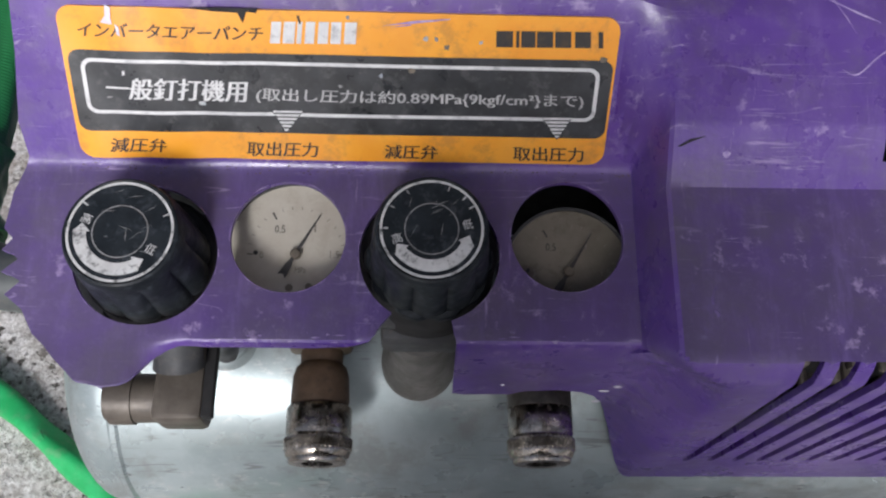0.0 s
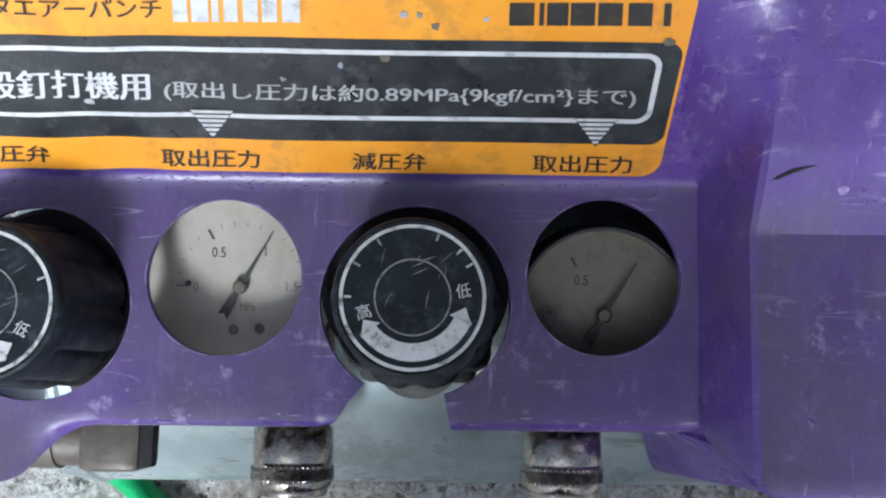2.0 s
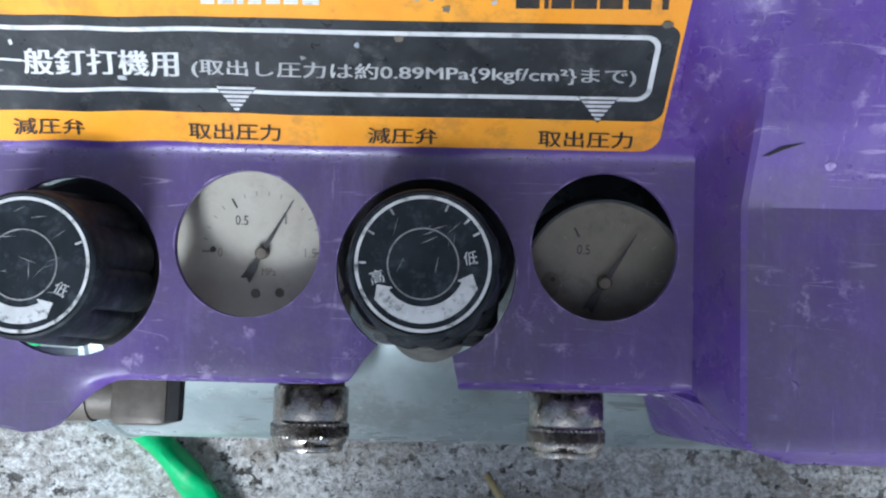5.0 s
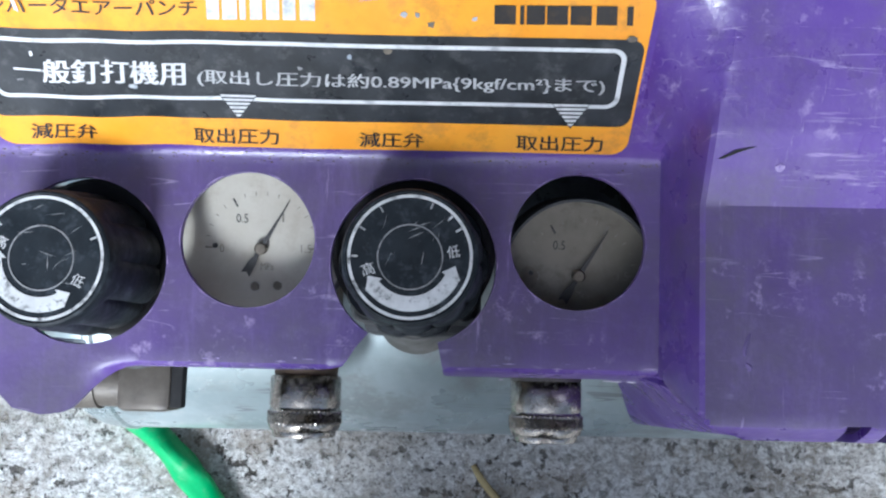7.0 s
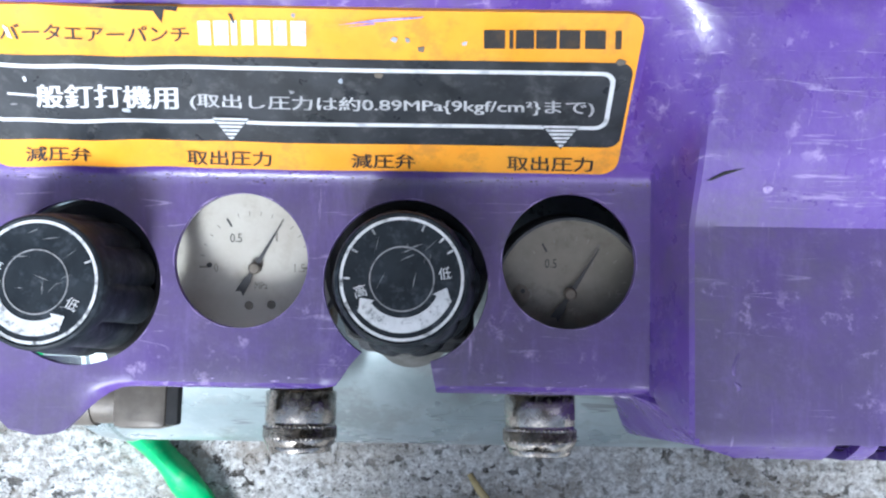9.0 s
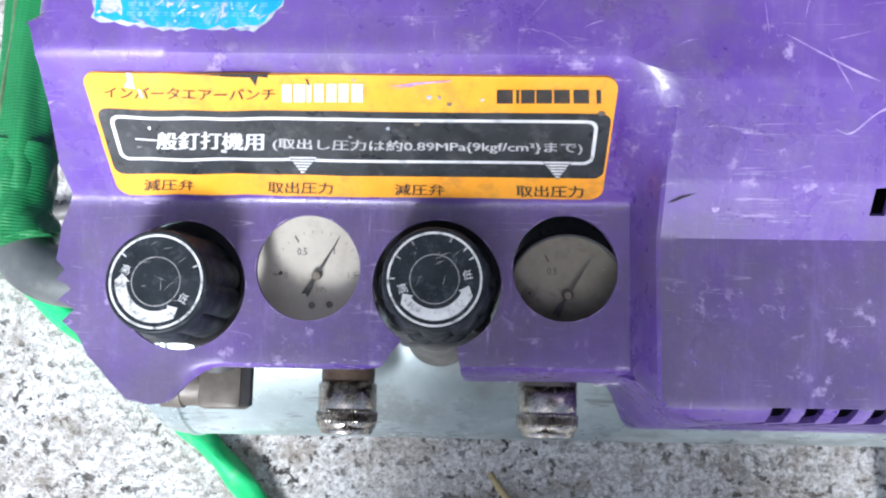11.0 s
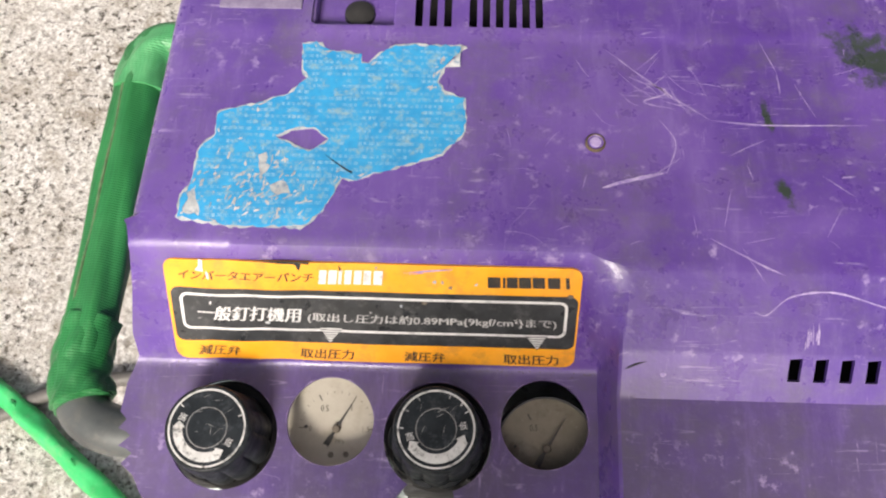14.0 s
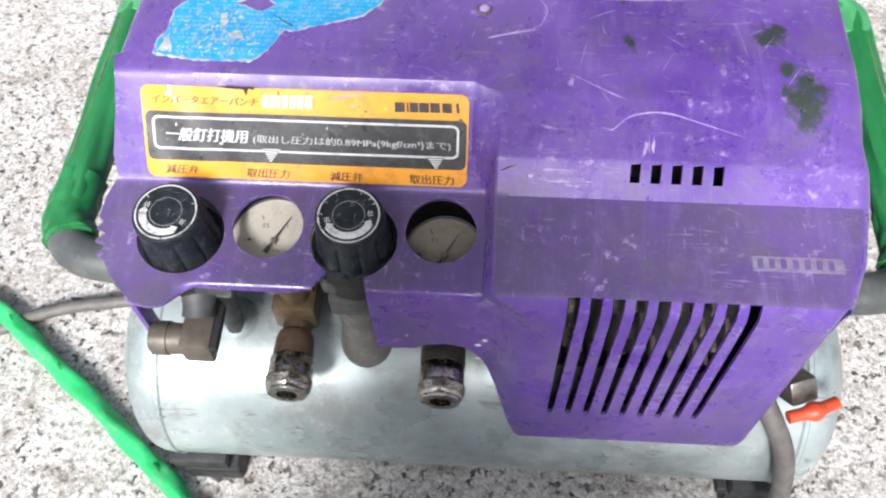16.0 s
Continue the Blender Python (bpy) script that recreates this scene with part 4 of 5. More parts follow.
def wear_marks():
    # crumbs of brown dirt along the crease under the label
    rng = random.Random(17)
    bm = bmesh.new()
    for _ in range(170):
        x, s, r = rng.uniform(-0.130, 0.085), 0.3290 + rng.gauss(0.0008, 0.0014), rng.uniform(0.00010, 0.00030)
        p = Vector((x, *section(x, s)))
        bmesh.ops.create_icosphere(bm, subdivisions=1, radius=r, matrix=Matrix.Translation(p + Vector((0, 0, r * 0.3))) @ Matrix.Diagonal((rng.uniform(0.8, 2.2), 1, 0.6, 1)))
    tagged(part("dirt", bm, CRUMB, housing, smooth=0), kind="stuff")
    # pale strokes over the slits
    for k in range(7):
        x, y, l = 0.1690 + 0.0011 * k + rng.uniform(-0.0006, 0.0006), rng.uniform(-0.007, -0.003), rng.uniform(0.004, 0.010)
        bm = bmesh.new()
        w = rng.uniform(0.00015, 0.0004)
        lay_poly(bm, [(x - w, y), (x + w, y), (x + 2 * w, y + l / 2), (x + w * 0.4, y + l), (x - w * 0.7, y + l / 2)], lambda u, v: on_top(u, v, 0.0004))
        part("scratch", bm, SCRATCH, housing, smooth=0)
    # a gouge in the ledge and scuffs along the worn front edge
    for pts in (((0.1000, -0.0640), (0.0985, -0.0690), (0.0990, -0.0720)), ((0.0985, -0.0725), (0.1000, -0.0740), (0.0978, -0.0755))):
        bm = bmesh.new()
        tube(bm, [(x, y, 0.3312 + (y + 0.0640) * 0.09) for x, y in pts], lambda f, a: 0.0003 + 0.0006 * math.sin(math.pi * min(1, f + 0.1)), 8, 5)
        part("gouge", bm, PURPLE, housing)
    for _ in range(26):
        x, s = rng.choice((rng.uniform(-0.08, -0.03), rng.uniform(0.016, 0.085))), 0.396 + rng.uniform(-0.004, 0.003)
        l, w = rng.uniform(0.001, 0.005), rng.uniform(0.0001, 0.0004)
        bm = bmesh.new()
        bm.faces.new([bm.verts.new(cover_place(u, v, -0.0002)) for u, v in ((x, s), (x + l / 2, s + w), (x + l, s), (x + l / 2, s - w))])
        part("scratch", bm, SCRATCH, housing, smooth=0)


wear_marks()

# ---------- knobs ----------


def knob(x, y, turn, parent):
    m = Matrix.Translation((x, y, 0.3035)) @ pose(0, 0, 0, 4, 0, 0)
    bm = bmesh.new()
    h0 = 0.0240
    lobes = lambda a, h: 1.0 if h > 0.0236 else 1 - 0.085 * min(1.0, (h0 - h) / 0.004) * (1 - abs(math.sin(5 * a)) ** 0.5)
    lathe(bm, [(0, 0.0288), (0.0183, 0.0288), (0.0187, 0.0291), (0.0194, 0.0287), (0.0200, 0.0272), (0.0201, 0.0250), (0.0203, 0.0238), (0.0206, 0.0225), (0.0212, 0.0180), (0.0222, 0.0060), (0.0231, -0.0050), (0.0228, -0.0075), (0.0215, -0.0080), (0.0215, -0.0150), (0, -0.0150)], m, 120, lobes)
    body = part("regulator_knob", bm, KNOB, parent, "scuffed black plastic knob with worn white dial print")
    face = m @ pose(0, 0, 0.0290, 0, 0, turn)
    lay = lambda r, a: face @ Vector((r * math.cos(radians(a)), r * math.sin(radians(a)), 0.0002))

    def arc(r0, r1, a0, a1, ink, name, n=60):
        bm = bmesh.new()
        rows = [(bm.verts.new(lay(r0, a0 + (a1 - a0) * i / n)), bm.verts.new(lay(r1, a0 + (a1 - a0) * i / n))) for i in range(n + 1)]
        for p, q in zip(rows, rows[1:]):
            bm.faces.new((p[0], p[1], q[1], q[0]))
        part(name, bm, ink, body, smooth=0)

    arc(0.0171, 0.0180, 0, 360, RING_INK, "dial_ring", 96)
    arc(0.0091, 0.0095, 0, 360, GREY_INK, "inner_ring", 72)
    arc(0.0112, 0.0156, 216, 338, RING_INK, "adjusting_arrow")
    for tip, back in ((205, 219), (350, 335)):
        bm = bmesh.new()
        bm.faces.new([bm.verts.new(lay(r, a)) for r, a in ((0.0132, tip), (0.0100, back), (0.0160, back))])
        part("arrow_head", bm, RING_INK, body, smooth=0)
    for a in (180, 150, 122, 68, 45, 30) if x > -0.05 else (180, 60):
        arc(0.0150, 0.0169, a - 1.0, a + 1.0, GREY_INK if a in (150, 122, 68) else RING_INK, "dial_tick", 2)
    for word, a in (("高", 197), ("低", 8)):
        bm = bmesh.new()
        up = Matrix.Rotation(radians(a), 4, 'Z') @ Matrix.Translation((0.0125, 0, 0.0002)) @ Matrix.Rotation(radians(-90 if word == "低" else 90), 4, 'Z') @ Matrix.Rotation(radians(90), 4, 'Z')
        lay_letters(bm, word, -0.0018, 0.0018, -0.0018, 0.0018, lambda u, v: face @ up @ Vector((u, v, 0)))
        part("lettering", bm, RING_INK, body, smooth=0)
    rng = random.Random(int(1000 * x) + 500)
    for _ in range(11):
        px, py, an, ln = rng.uniform(-0.011, 0.011), rng.uniform(-0.011, 0.011), rng.gauss(1.0, 0.5), rng.uniform(0.0015, 0.006)
        ca, sa, w = math.cos(an), math.sin(an), rng.uniform(0.00006, 0.00016)
        bm = bmesh.new()
        bm.faces.new([bm.verts.new(face @ Vector((px + q * ca - r * sa, py + q * sa + r * ca, 0.00028))) for q, r in ((0, 0), (ln / 2, w), (ln, 0), (ln / 2, -w))])
        part("scratch", bm, GREY_INK, body, smooth=0)
    if x > -0.05:
        bm = bmesh.new()
        lathe(bm, [(0.0, -0.0090), (0.0240, -0.0090), (0.0247, -0.0066), (0.0240, -0.0045), (0.0218, -0.0038)], m, 120, lambda a, h: 1 - 0.07 * abs(math.sin(5 * a)) ** 6)
        part("knob_skirt", bm, KNOB, body)
    # Near-black drum added to fill the shaded gap round the knob.
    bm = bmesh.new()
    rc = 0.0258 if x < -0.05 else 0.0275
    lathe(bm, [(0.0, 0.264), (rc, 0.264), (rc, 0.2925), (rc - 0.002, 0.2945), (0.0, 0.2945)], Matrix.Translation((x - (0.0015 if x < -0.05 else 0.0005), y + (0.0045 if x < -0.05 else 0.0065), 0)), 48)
    part("dark_gap_fill", bm, INSIDE, body)
    return body


knob(-0.1025, -0.0450, -38, compressor)
knob(0.0030, -0.0425, 0, compressor)

# ---------- gauges ----------


def gauge(x, y, z, tilt, parent, R, face):
    m = Matrix.Translation((x, y, z)) @ pose(0, 0, 0, tilt, 0, 0)
    bm = bmesh.new()
    lathe(bm, [(0, -0.022), (R + 0.0009, -0.022), (R + 0.0014, -0.020), (R + 0.0014, 0.0010), (R + 0.0010, 0.0018), (R + 0.0002, 0.0018), (R, 0.0), (R, -0.0012), (0, -0.0012)], m, 64)
    g = part("pressure_gauge", bm, DARK_CAST, parent, "round cream-faced pressure gauge set in the panel")
    # The right gauge's dial carries its shade in a darker colour.
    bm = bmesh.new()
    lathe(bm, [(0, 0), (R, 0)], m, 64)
    part("dial", bm, face, g, "yellowed cream dial" if face is DIAL else "cream dial coloured as if in shade", smooth=0)
    lay = lambda px, py, h=0.0002: m @ Vector((px, py, h))
    for i in range(16):
        a = radians(180 - 12 * i)
        main = i % 5 == 0
        r0, r1, w = (0.0160, 0.0192, 0.00032) if main else (0.0178, 0.0192, 0.00014)
        c, s = math.cos(a), math.sin(a)
        bm = bmesh.new()
        lay_poly(bm, [(r0 * c - w * s, r0 * s + w * c), (r1 * c - w * s, r1 * s + w * c), (r1 * c + w * s, r1 * s - w * c), (r0 * c + w * s, r0 * s - w * c)], lay)
        part("tick", bm, DIAL_INK if i == 5 else FAINT_INK, g, smooth=0)
    for word, a, b, w, h in (("0", -0.0135, -0.0003, 0.0014, 0.0028), ("0.5", -0.0066, 0.0100, 0.0040, 0.0030), ("1", 0.0072, 0.0105, 0.0007, 0.0030), ("1.5", 0.0150, 0.0, 0.0036, 0.0028), ("MPa", 0.0018, -0.0062, 0.0044, 0.0024)):
        bm = bmesh.new()
        lay_letters(bm, word, a - w / 2, a + w / 2, b - h / 2, b + h / 2, lay)
        part("numeral", bm, DIAL_INK if word == "0.5" else FAINT_INK, g, smooth=0)
    a = radians(59)
    c, s = math.cos(a), math.sin(a)
    bm = bmesh.new()
    pts = [(0.0178, 0.0001), (0.0, 0.0008), (-0.0035, 0.0007), (-0.0050, 0.0013), (-0.0102, 0.0016), (-0.0092, 0.0), (-0.0102, -0.0016), (-0.0050, -0.0013), (-0.0035, -0.0007), (0.0, -0.0008), (0.0178, -0.0001)]
    up = [bm.verts.new(lay(p * c - q * s, p * s + q * c, 0.0024)) for p, q in pts]
    dn = [bm.verts.new(lay(p * c - q * s, p * s + q * c, 0.0019)) for p, q in pts]
    bm.faces.new(up)
    bm.faces.new(dn[::-1])
    for i in range(len(up)):
        j = (i + 1) % len(up)
        bm.faces.new((up[i], up[j], dn[j], dn[i]))
    part("needle", bm, DIAL_INK, g, smooth=0)
    bm = bmesh.new()
    lathe(bm, [(0.0021, 0), (0.0021, 0.0026), (0.0016, 0.0032), (0, 0.0033)], m, 24)
    part("needle_hub", bm, HUB, g)
    for px, py in ((-0.0025, -0.0132), (0.0052, -0.0128)):
        bm = bmesh.new()
        lathe(bm, [(0.0015, 0), (0.0014, 0.0003), (0.0006, 0.0003), (0, 0.0001)], m @ Matrix.Translation((px, py, 0)), 16)
        part("dial_screw", bm, SHADED_DIAL_SCREW, g)
    bm = bmesh.new()
    lathe(bm, [(0.0009, 0), (0.0008, 0.0008), (0, 0.0009)], m @ Matrix.Translation((-0.0158, 0.0006, 0)), 16)
    part("stop_pin", bm, DIAL_INK, g)
    if face is SHADED_DIAL_SCREW:
        bm = bmesh.new()
        lathe(bm, [(0.0030, 0.0002), (0.0022, 0.0005), (0, 0.0006)], m @ Matrix.Translation((-0.0165, -0.0010, 0)) @ Matrix.Diagonal((1, 1.3, 1, 1)), 14)
        part("rust_spot", bm, HUB, g, "brown rust spot")
    return g


gauge(-0.0490, -0.0366, 0.2878, 14, compressor, 0.0275, DIAL)
gauge(0.0575, -0.0440, 0.2905, 13, compressor, 0.0245, SHADED_DIAL_SCREW)

# ---------- tank ----------
TY, TZ, TR = -0.022, 0.0985, 0.0875
X0, X1 = -0.195, 0.357


def tank():
    m = Matrix.Translation((0, TY, TZ)) @ pose(0, 0, 0, 0, 90, 0)
    n = 12
    cap0 = [(TR * math.sin(math.pi / 2 * i / n), X0 + 0.036 * (1 - math.cos(math.pi / 2 * i / n))) for i in range(n + 1)]
    cap1 = [(r, X0 + X1 - h) for r, h in reversed(cap0)]
    ribs = [(TR, X0 + 0.040), (TR + 0.0012, X0 + 0.0415), (TR + 0.0012, X0 + 0.044), (TR, X0 + 0.0455), (TR, 0.08), (TR, X1 - 0.0455), (TR + 0.0012, X1 - 0.044), (TR + 0.0012, X1 - 0.0415), (TR, X1 - 0.040)]
    bm = bmesh.new()
    lathe(bm, cap0 + ribs + cap1, m, 96)
    part("tank", bm, TANK, compressor, "pale grey-green steel air tank, scratched")
    bm = bmesh.new()
    lathe(bm, [(0, 0)] + [(TR * math.sin(math.pi / 2 * i / n), 0.036 * (1 - math.cos(math.pi / 2 * i / n))) for i in range(1, n + 1)] + [(r, 0.51 - h) for r, h in reversed([(TR * math.sin(math.pi / 2 * i / n), 0.036 * (1 - math.cos(math.pi / 2 * i / n))) for i in range(n + 1)])], Matrix.Translation((-0.175, 0.20, TZ)) @ pose(0, 0, 0, 0, 90, 0), 64)
    part("rear_tank", bm, TANK, compressor)
    for x, y in ((-0.145, -0.080), (0.310, -0.080), (-0.145, 0.20), (0.310, 0.20)):
        bm = bmesh.new()
        box(bm, x, y, 0.030, 0.060, 0.046, 0.010, 0.003)
        box(bm, x + 0.004, y, 0.012, 0.050, 0.050, 0.024, 0.004)
        foot = part("foot", bm, RUBBER, compressor, "black rubber foot")
        bm = bmesh.new()
        box(bm, x + 0.001, y - 0.012, 0.043, 0.045, 0.030, 0.018, 0.002)
        part("foot_bracket", bm, RUBBER, foot)


tank()


def tank_boss(x, y, r, h):
    """A welded threaded boss standing square on the tank."""
    a = math.asin((y - TY) / TR)
    m = Matrix.Translation((x, TY, TZ)) @ pose(0, 0, 0, math.degrees(-a), 0, 0) @ Matrix.Translation((0, 0, TR - 0.003))
    bm = bmesh.new()
    lathe(bm, [(r + 0.005, 0), (r + 0.0035, 0.0035), (r + 0.0005, 0.0055), (r, 0.007), (r, h), (r - 0.002, h + 0.001), (0, h + 0.001)], m, 40)
    part("tank_boss", bm, TANK, compressor)


tank_boss(-0.095, -0.040, 0.0120, 0.008)
tank_boss(0.0000, -0.040, 0.0120, 0.008)

# ---------- couplers and pipework ----------


def coupler(x, nut, parent):
    m = Matrix.Translation((x, -0.105, 0.2050)) @ pose(0, 0, 0, -90, 0, 0)
    bm = bmesh.new()
    knurl = lambda a, h: 1 + (0.034 * math.cos(48 * a) * (1 if int(h * 2000) % 2 else -1) if 0.0055 < h < 0.0105 else 0)
    prof = [(0.0068, 0.010), (0.0072, 0.0), (0.0100, -0.0004), (0.0128, 0.0), (0.0134, 0.0010), (0.0134, 0.0022), (0.0144, 0.0030), (0.0150, 0.0045)]
    prof += [(0.0152, 0.0050 + 0.0005 * i) for i in range(13)] + [(0.0147, 0.0118), (0.0147, 0.0125), (0.0150, 0.0132), (0.0150, 0.0245), (0.0144, 0.0255), (0.0, 0.0256)]
    lathe(bm, prof, m, 192, knurl)
    c = part("quick_coupler", bm, STEEL, parent, "chromed knurled air coupler with rusty nipple")
    bm = bmesh.new()
    lathe(bm, [(0, 0.010), (0.0070, 0.010), (0.0070, 0.004)], m, 32)
    part("socket", bm, INSIDE, c)
    bm = bmesh.new()
    if nut:
        lathe(bm, [(0.0, 0.0250), (0.0132, 0.0250), (0.0136, 0.0290), (0.0130, 0.0400), (0.0118, 0.0440), (0.0098, 0.0460), (0.0100, 0.0500), (0.0095, 0.056), (0, 0.056)], m, 40)
    else:
        lathe(bm, [(0.0, 0.0250), (0.0150, 0.0252), (0.0151, 0.0390), (0.0146, 0.0400), (0.0140, 0.056), (0, 0.056)], m, 40)
    part("nipple", bm, RUST if nut else DARK_STEEL, c)
    return c


coupler(-0.0450, True, compressor)
coupler(0.0570, False, compressor)


def pipework():
    bm = bmesh.new()
    box(bm, -0.046, -0.040, 0.212, 0.030, 0.026, 0.028, 0.003)
    tube(bm, [(-0.046, -0.040, 0.225), (-0.046, -0.040, 0.268)], 0.010, 20, 0)
    part("coupler_tee", bm, BRASS, compressor, "dull brass tee")
    bm = bmesh.new()
    box(bm, 0.057, -0.038, 0.212, 0.030, 0.026, 0.028, 0.003)
    tube(bm, [(0.057, -0.038, 0.225), (0.057, -0.040, 0.268)], 0.010, 20, 0)
    part("coupler_tee", bm, BRASS, compressor, "dull brass tee")
    bm = bmesh.new()
    tube(bm, [(-0.085, -0.040, 0.246), (-0.030, -0.040, 0.246)], 0.008, 20, 0)
    part("cross_pipe", bm, BRASS, compressor)
    for x, y, body in ((-0.1025, -0.045, 0.0), (0.0030, -0.0425, 1.0)):
        bm = bmesh.new()
        box(bm, x if body else -0.1120, y + 0.004 if body else -0.0395, 0.2705, 0.046 if body else 0.076, 0.044 if body else 0.052, 0.016, 0.005)
        if body:
            box(bm, x, -0.0455, 0.2520, 0.038, 0.036, 0.022, 0.003)
        lathe(bm, [(0.0205, 0.276), (0.0205, 0.290), (0, 0.290)], Matrix.Translation((x, y, 0)), 40)
        reg = part("regulator", bm, DARK_CAST, compressor, "dark cast pressure regulator under the knob")
        bm = bmesh.new()
        if body:
            lathe(bm, [(0.0, 0.160), (0.0188, 0.160), (0.0196, 0.176), (0.0182, 0.186), (0.0150, 0.203), (0.0142, 0.228), (0.0150, 0.2405), (0.0, 0.2410)], Matrix.Translation((x - 0.002, -0.0495, 0)), 40)
        else:
            box(bm, x, y + 0.005, 0.2580, 0.048, 0.042, 0.010, 0.003)
            lathe(bm, [(0.0165, 0.222), (0.0175, 0.235), (0.0205, 0.2530), (0.0, 0.2535)], Matrix.Translation((x, y + 0.012, 0)), 32)
        part("regulator_base", bm, CAST, reg, "grey cast cup" if body else "")
        for dx in (-0.017, 0.017):
            for dy in (-0.014, 0.022):
                bm = bmesh.new()
                lathe(bm, [(0.0034, 0.2780), (0.0034, 0.2815), (0.0028, 0.2822), (0.0018, 0.2822), (0.0016, 0.2805), (0, 0.2805)], Matrix.Translation((x + dx, y + dy, 0)), 18)
                part("bolt", bm, RUBBER, reg)
        bm = bmesh.new()
        lathe(bm, [(0.0055, 0), (0.0055, 0.004), (0.0035, 0.004), (0.0035, 0.0015), (0, 0.0015)], Matrix.Translation((x + 0.004, y - 0.010 if body else y - 0.004, 0.226)) @ pose(0, 0, 0, 90), 20)
        part("plug", bm, BROWN, reg)
    # the shade at the elbow block's end, drawn as a near-black box
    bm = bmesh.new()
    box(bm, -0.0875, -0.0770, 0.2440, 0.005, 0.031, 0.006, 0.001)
    part("elbow_end_shade", bm, INSIDE, compressor)
    # the elbow that points across the tank
    bm = bmesh.new()
    tube(bm, [(-0.1290, -0.0825, 0.2370), (-0.1190, -0.0825, 0.2370)], 0.0112, 32, 0)
    tube(bm, [(-0.1200, -0.0825, 0.2370), (-0.1040, -0.0825, 0.2370)], 0.0103, 32, 0)
    box(bm, -0.0995, -0.0770, 0.2370, 0.021, 0.034, 0.023, 0.0030)
    part("elbow_fitting", bm, BROWN, compressor, "brown bronze pipe elbow")
    bm = bmesh.new()
    tube(bm, [(-0.0995, -0.072, 0.2500), (-0.0995, -0.055, 0.262)], lambda f, a: 0.0106 + 0.0006 * math.sin(f * 44), 28, 8)
    part("elbow_thread", bm, DARK_CAST, compressor)
    bm = bmesh.new()
    tube(bm, [(-0.1310, -0.0825, 0.2370), (-0.1285, -0.0825, 0.2370)], 0.0094, 28, 0)
    part("elbow_cap", bm, BROWN, compressor)
    bm = bmesh.new()
    tube(bm, [(-0.0940, -0.0470, 0.186), (-0.0900, -0.0430, 0.262)], lambda f, a: 0.0066 + 0.0004 * math.sin(f * 90), 24, 20)
    part("riser_pipe", bm, DARK_CAST, compressor)
    bm = bmesh.new()
    box(bm, -0.079, -0.035, 0.258, 0.040, 0.030, 0.020, 0.003)
    part("valve_block", bm, CAST, compressor)
    # broken sliver of the cover hanging at the corner
    bm = bmesh.new()
    box(bm, -0.133, -0.073, 0.256, 0.004, 0.012, 0.060, 0.001, m=Matrix())
    part("broken_sliver", bm, PURPLE, housing)


pipework()


def drain_valve():
    m = Matrix.Translation((0.3020, -0.086, 0.186)) @ pose(0, 0, 0, 48, 0, 20)
    bm = bmesh.new()
    box(bm, 0, 0.010, -0.012, 0.020, 0.018, 0.030, 0.002, m=m)
    v = part("drain_cock", bm, DARK_STEEL, compressor, "drain cock with orange-red lever")
    bm = bmesh.new()
    tube(bm, [m @ Vector((-0.018, 0, 0.010)), m @ Vector((-0.009, 0, 0.011)), m @ Vector((0, 0, 0.012)), m @ Vector((0.009, 0, 0.011)), m @ Vector((0.018, 0, 0.010))], lambda f, a: 0.0043 + 0.0026 * math.exp(-((f - 0.5) / 0.13) ** 2), 18, 10)
    part("lever", bm, RED, v, "orange-red plastic lever")


drain_valve()


def cord():
    bm = bmesh.new()
    tube(bm, [(0.270, -0.080, 0.195), (0.283, -0.098, 0.178), (0.296, -0.110, 0.152), (0.306, -0.121, 0.110), (0.312, -0.136, 0.060), (0.318, -0.165, 0.018), (0.335, -0.230, 0.008), (0.370, -0.330, 0.0075)], 0.0072, 18, 14)
    part("power_cord", bm, CORD, compressor, "grey rubber power cord")


cord()

# ---------- handles ----------


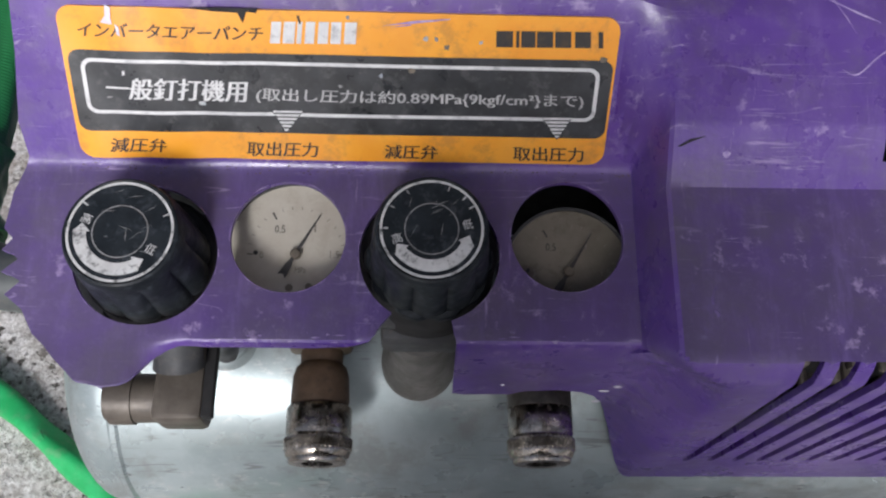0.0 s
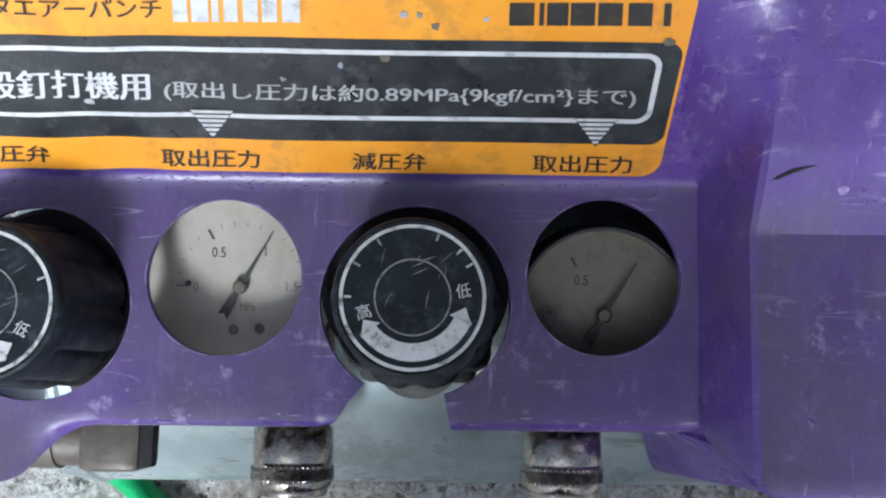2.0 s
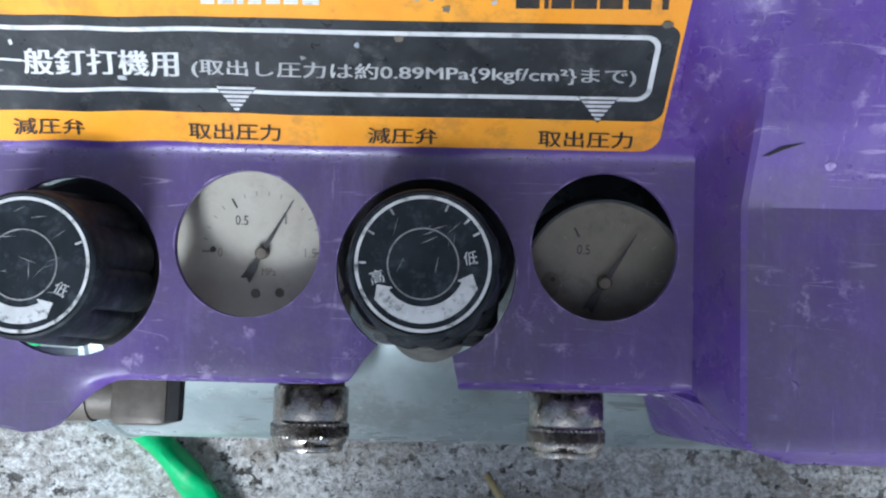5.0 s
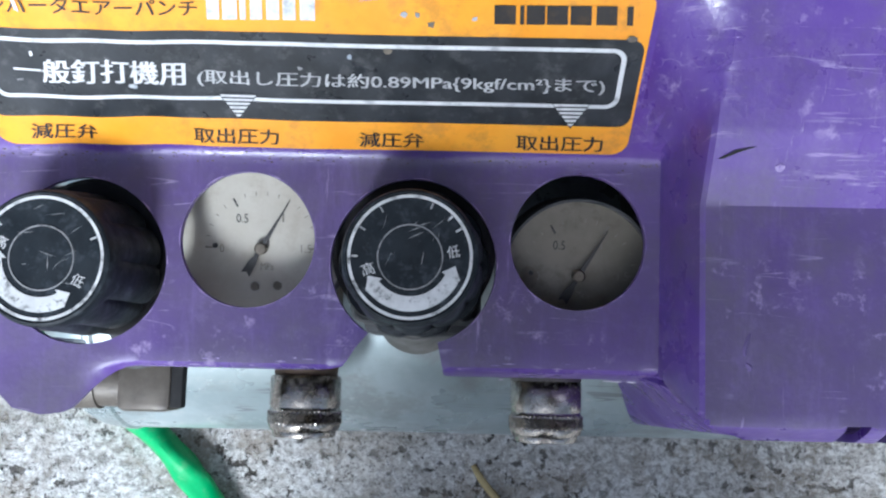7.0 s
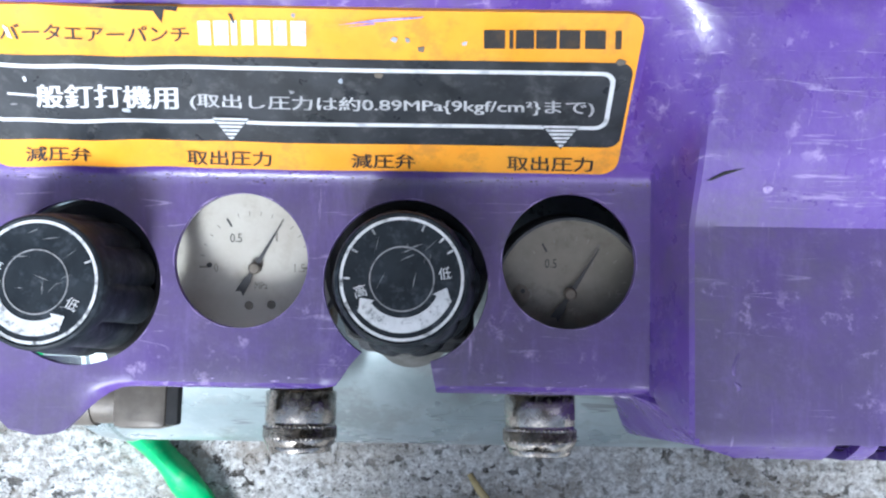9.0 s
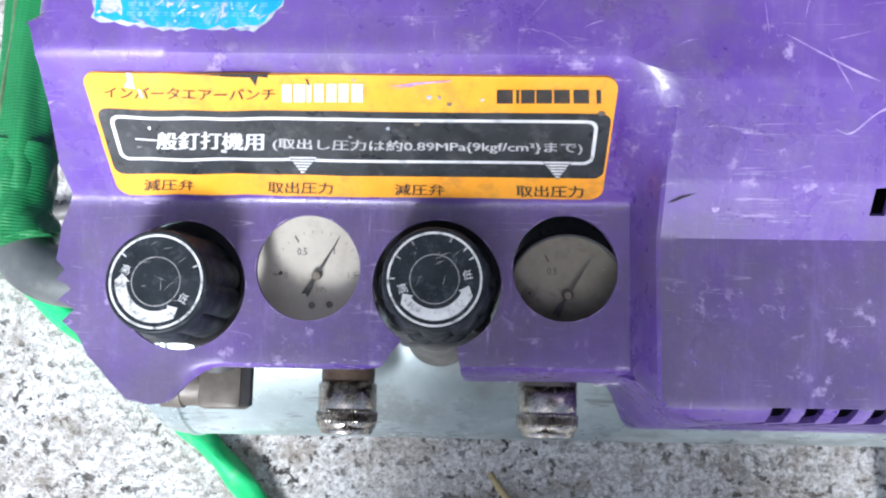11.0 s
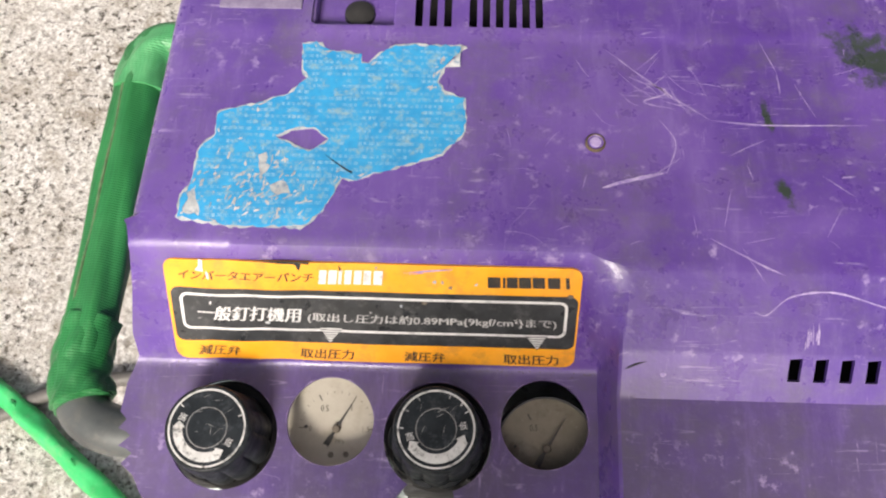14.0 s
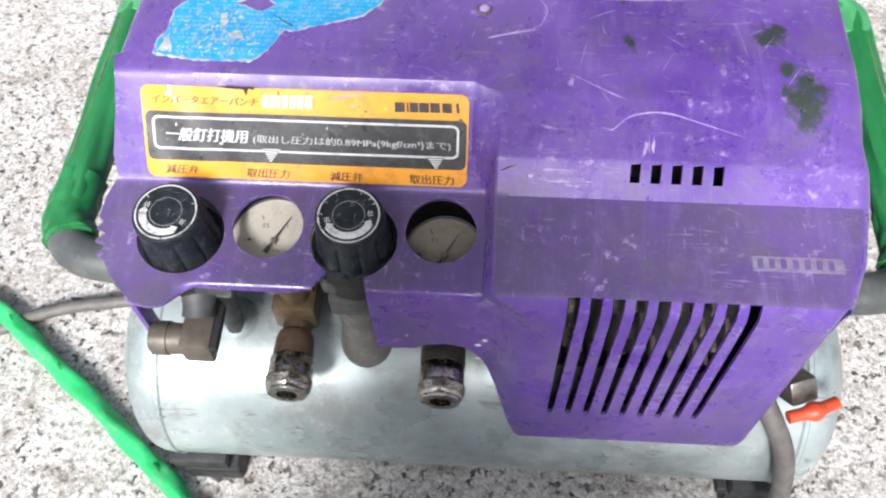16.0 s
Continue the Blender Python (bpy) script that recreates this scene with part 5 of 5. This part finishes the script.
def handle(sign):
    mid = 0.0790
    fx = lambda x: x - 0.002 if sign < 0 else 2 * mid - x + 0.002
    rng = random.Random(5 + sign)
    crease = [rng.uniform(0, 6.3) for _ in range(6)]

    def wrap(f, a):
        return 0.0146 + 0.0014 * math.exp(-((f - 0.93) / 0.06) ** 2) + 0.0014 * math.exp(-((a - 0.7 - 0.25 * math.sin(5 * f)) / 0.20) ** 2) + 0.0009 * abs(math.sin(3.5 * a + 7 * f + crease[3])) + 0.0008 * math.sin(2 * a + 9 * f + crease[0]) + 0.0006 * math.sin(5 * a + 31 * f + crease[1]) + 0.0004 * math.sin(3 * a - 17 * f + crease[2])

    bar = [(-0.140, 0.222, 0.250), (-0.185, 0.224, 0.250), (-0.196, 0.216, 0.250), (-0.1995, 0.198, 0.250), (-0.1995, 0.130, 0.250), (-0.2000, 0.070, 0.250), (-0.2015, 0.012, 0.250), (-0.2010, -0.006, 0.250), (-0.1955, -0.020, 0.250)]
    bm = bmesh.new()
    tube(bm, [(fx(x), y, z) for x, y, z in bar], wrap, 44, 14)
    h = part("handle", bm, TAPE, compressor, "carrying handle wrapped in green tape")
    bm = bmesh.new()
    tube(bm, [(fx(x), y, z) for x, y, z in ((-0.2000, -0.010, 0.250), (-0.1955, -0.022, 0.250), (-0.184, -0.031, 0.250), (-0.165, -0.035, 0.250), (-0.130, -0.036, 0.250))], 0.0140, 28, 10)
    part("grip_end", bm, GREY_PIPE, h, "bare grey rubber end of the handle")
    # the tape's raised edge with its loose flap, the pale wrap at the far end and the gathered wrap at the near end
    edge = [(-0.2055, 0.196, 0.2630), (-0.2055, 0.130, 0.2640), (-0.2065, 0.070, 0.2640), (-0.2090, 0.020, 0.2620), (-0.2100, 0.004, 0.2600)]
    bm = bmesh.new()
    tube(bm, [(fx(x), y, z) for x, y, z in edge], lambda f, a: 0.0011 + 0.0004 * math.sin(23 * f + a), 8, 8)
    part("tape_edge", bm, SEAM, h, "dirty raised tape edge")
    bm = bmesh.new()
    rows = []
    for i, p in enumerate(curve_points(edge, 10)):
        w = 0.0068 + 0.0012 * math.sin(0.7 * i) + 0.0008 * math.sin(2.3 * i)
        rows.append([bm.verts.new((fx(p.x - w * u), p.y, p.z - 0.0105 * u ** 1.6 - d)) for u in (0, 0.35, 0.7, 1) for d in (0, 0.0006)])
    for p, q in zip(rows, rows[1:]):
        for k in (0, 2, 4):
            bm.faces.new((p[k], p[k + 2], q[k + 2], q[k]))
            bm.faces.new((p[k + 1], q[k + 1], q[k + 3], p[k + 3]))
        bm.faces.new((p[6], p[7], q[7], q[6]))
    part("tape_flap", bm, PALE_TAPE, h, "pale green loose tape flap")
    bm = bmesh.new()
    tube(bm, [(fx(x), y, z) for x, y, z in ((-0.160, 0.2235, 0.250), (-0.183, 0.2235, 0.250), (-0.195, 0.2150, 0.250), (-0.1995, 0.200, 0.250), (-0.1995, 0.186, 0.250))], lambda f, a: 0.0164 + 0.0009 * math.sin(3 * a + 5 * f) + 0.0007 * math.sin(7 * a - 9 * f), 36, 10)
    part("tape_wrap", bm, PALE_TAPE, h, "pale green wrap at the handle's far end")
    bm = bmesh.new()
    tube(bm, [(fx(x), y, z) for x, y, z in ((-0.2008, 0.030, 0.250), (-0.2015, 0.012, 0.250), (-0.2010, -0.004, 0.250), (-0.1968, -0.0175, 0.250))], lambda f, a: 0.0154 + 0.0016 * f * f + 0.0011 * abs(math.sin(2.5 * a + 3 * f + crease[4])) + 0.0008 * math.sin(6 * a - 14 * f), 40, 12)
    part("tape_wrap", bm, TAPE, h, "gathered green wrap at the handle's near end")


handle(-1)
handle(1)

# ---------- things on the ground ----------


def ground_things():
    rng = random.Random(2)
    bm = bmesh.new()
    wob = lambda f, a: 0.0088 + 0.0010 * math.sin(3 * a + 40 * f) + 0.0008 * math.sin(2 * a - 63 * f)
    tube(bm, [(-0.640, 0.150, 0.010), (-0.480, 0.095, 0.010), (-0.384, 0.046, 0.010), (-0.337, 0.012, 0.010), (-0.270, -0.040, 0.010), (-0.211, -0.087, 0.010), (-0.163, -0.128, 0.010), (-0.128, -0.168, 0.010), (-0.085, -0.240, 0.010), (-0.060, -0.360, 0.010)], wob, 20, 14)
    hose = tagged(new("air_hose", mesh_of("air_hose", bm, HOSE)), "bright green taped hose lying on the concrete", "hose")
    for k, (x, y) in enumerate(((-0.360, 0.0300), (-0.300, -0.0165), (-0.245, -0.0600), (-0.190, -0.1045))):
        bm = bmesh.new()
        tube(bm, [(x - 0.004, y + 0.009, 0.0120), (x, y + 0.001, 0.0200), (x + 0.006, y - 0.006, 0.0125)], lambda f, a: 0.0011 + 0.0006 * math.sin(3 * a), 8, 6)
        part("tape_fold", bm, HOSE, hose)
    bm = bmesh.new()
    tube(bm, [(-0.620, -0.060, 0.0065), (-0.460, -0.005, 0.0065), (-0.379, 0.022, 0.0065), (-0.351, 0.037, 0.0065), (-0.312, 0.051, 0.0065), (-0.262, 0.060, 0.0065), (-0.190, 0.070, 0.0065)], 0.0062, 16, 10)
    tagged(new("grey_cable", mesh_of("grey_cable", bm, CORD)), "grey rubber cable lying on the concrete beside the compressor", "cable")
    bm = bmesh.new()
    tube(bm, [(0.034, -0.136, 0.003), (0.041, -0.147, 0.004), (0.052, -0.160, 0.003), (0.066, -0.182, 0.0022)], lambda f, a: 0.0012 + 0.0013 * math.sin(math.pi * (0.1 + 0.85 * f)), 8, 6)
    tagged(new("straw", mesh_of("straw", bm, STRAW)), "dry yellow straw lying on the concrete", "straw")
    # loose grit
    grit = bmesh.new()
    for _ in range(170):
        x, y, r = rng.uniform(-0.55, 0.45), rng.uniform(-0.45, 0.55), rng.uniform(0.0006, 0.0018)
        m = Matrix.Translation((x, y, r * 0.6)) @ pose(0, 0, 0, rng.uniform(0, 90), rng.uniform(0, 90), rng.uniform(0, 90)) @ Matrix.Diagonal((1, rng.uniform(.6, 1), rng.uniform(.5, .9), 1))
        bmesh.ops.create_icosphere(grit, subdivisions=1, radius=r, matrix=m)
    tagged(new("grit", mesh_of("grit", grit, FIN, 0)), "dark grit scattered over the concrete", "grit", kind="stuff")


ground_things()
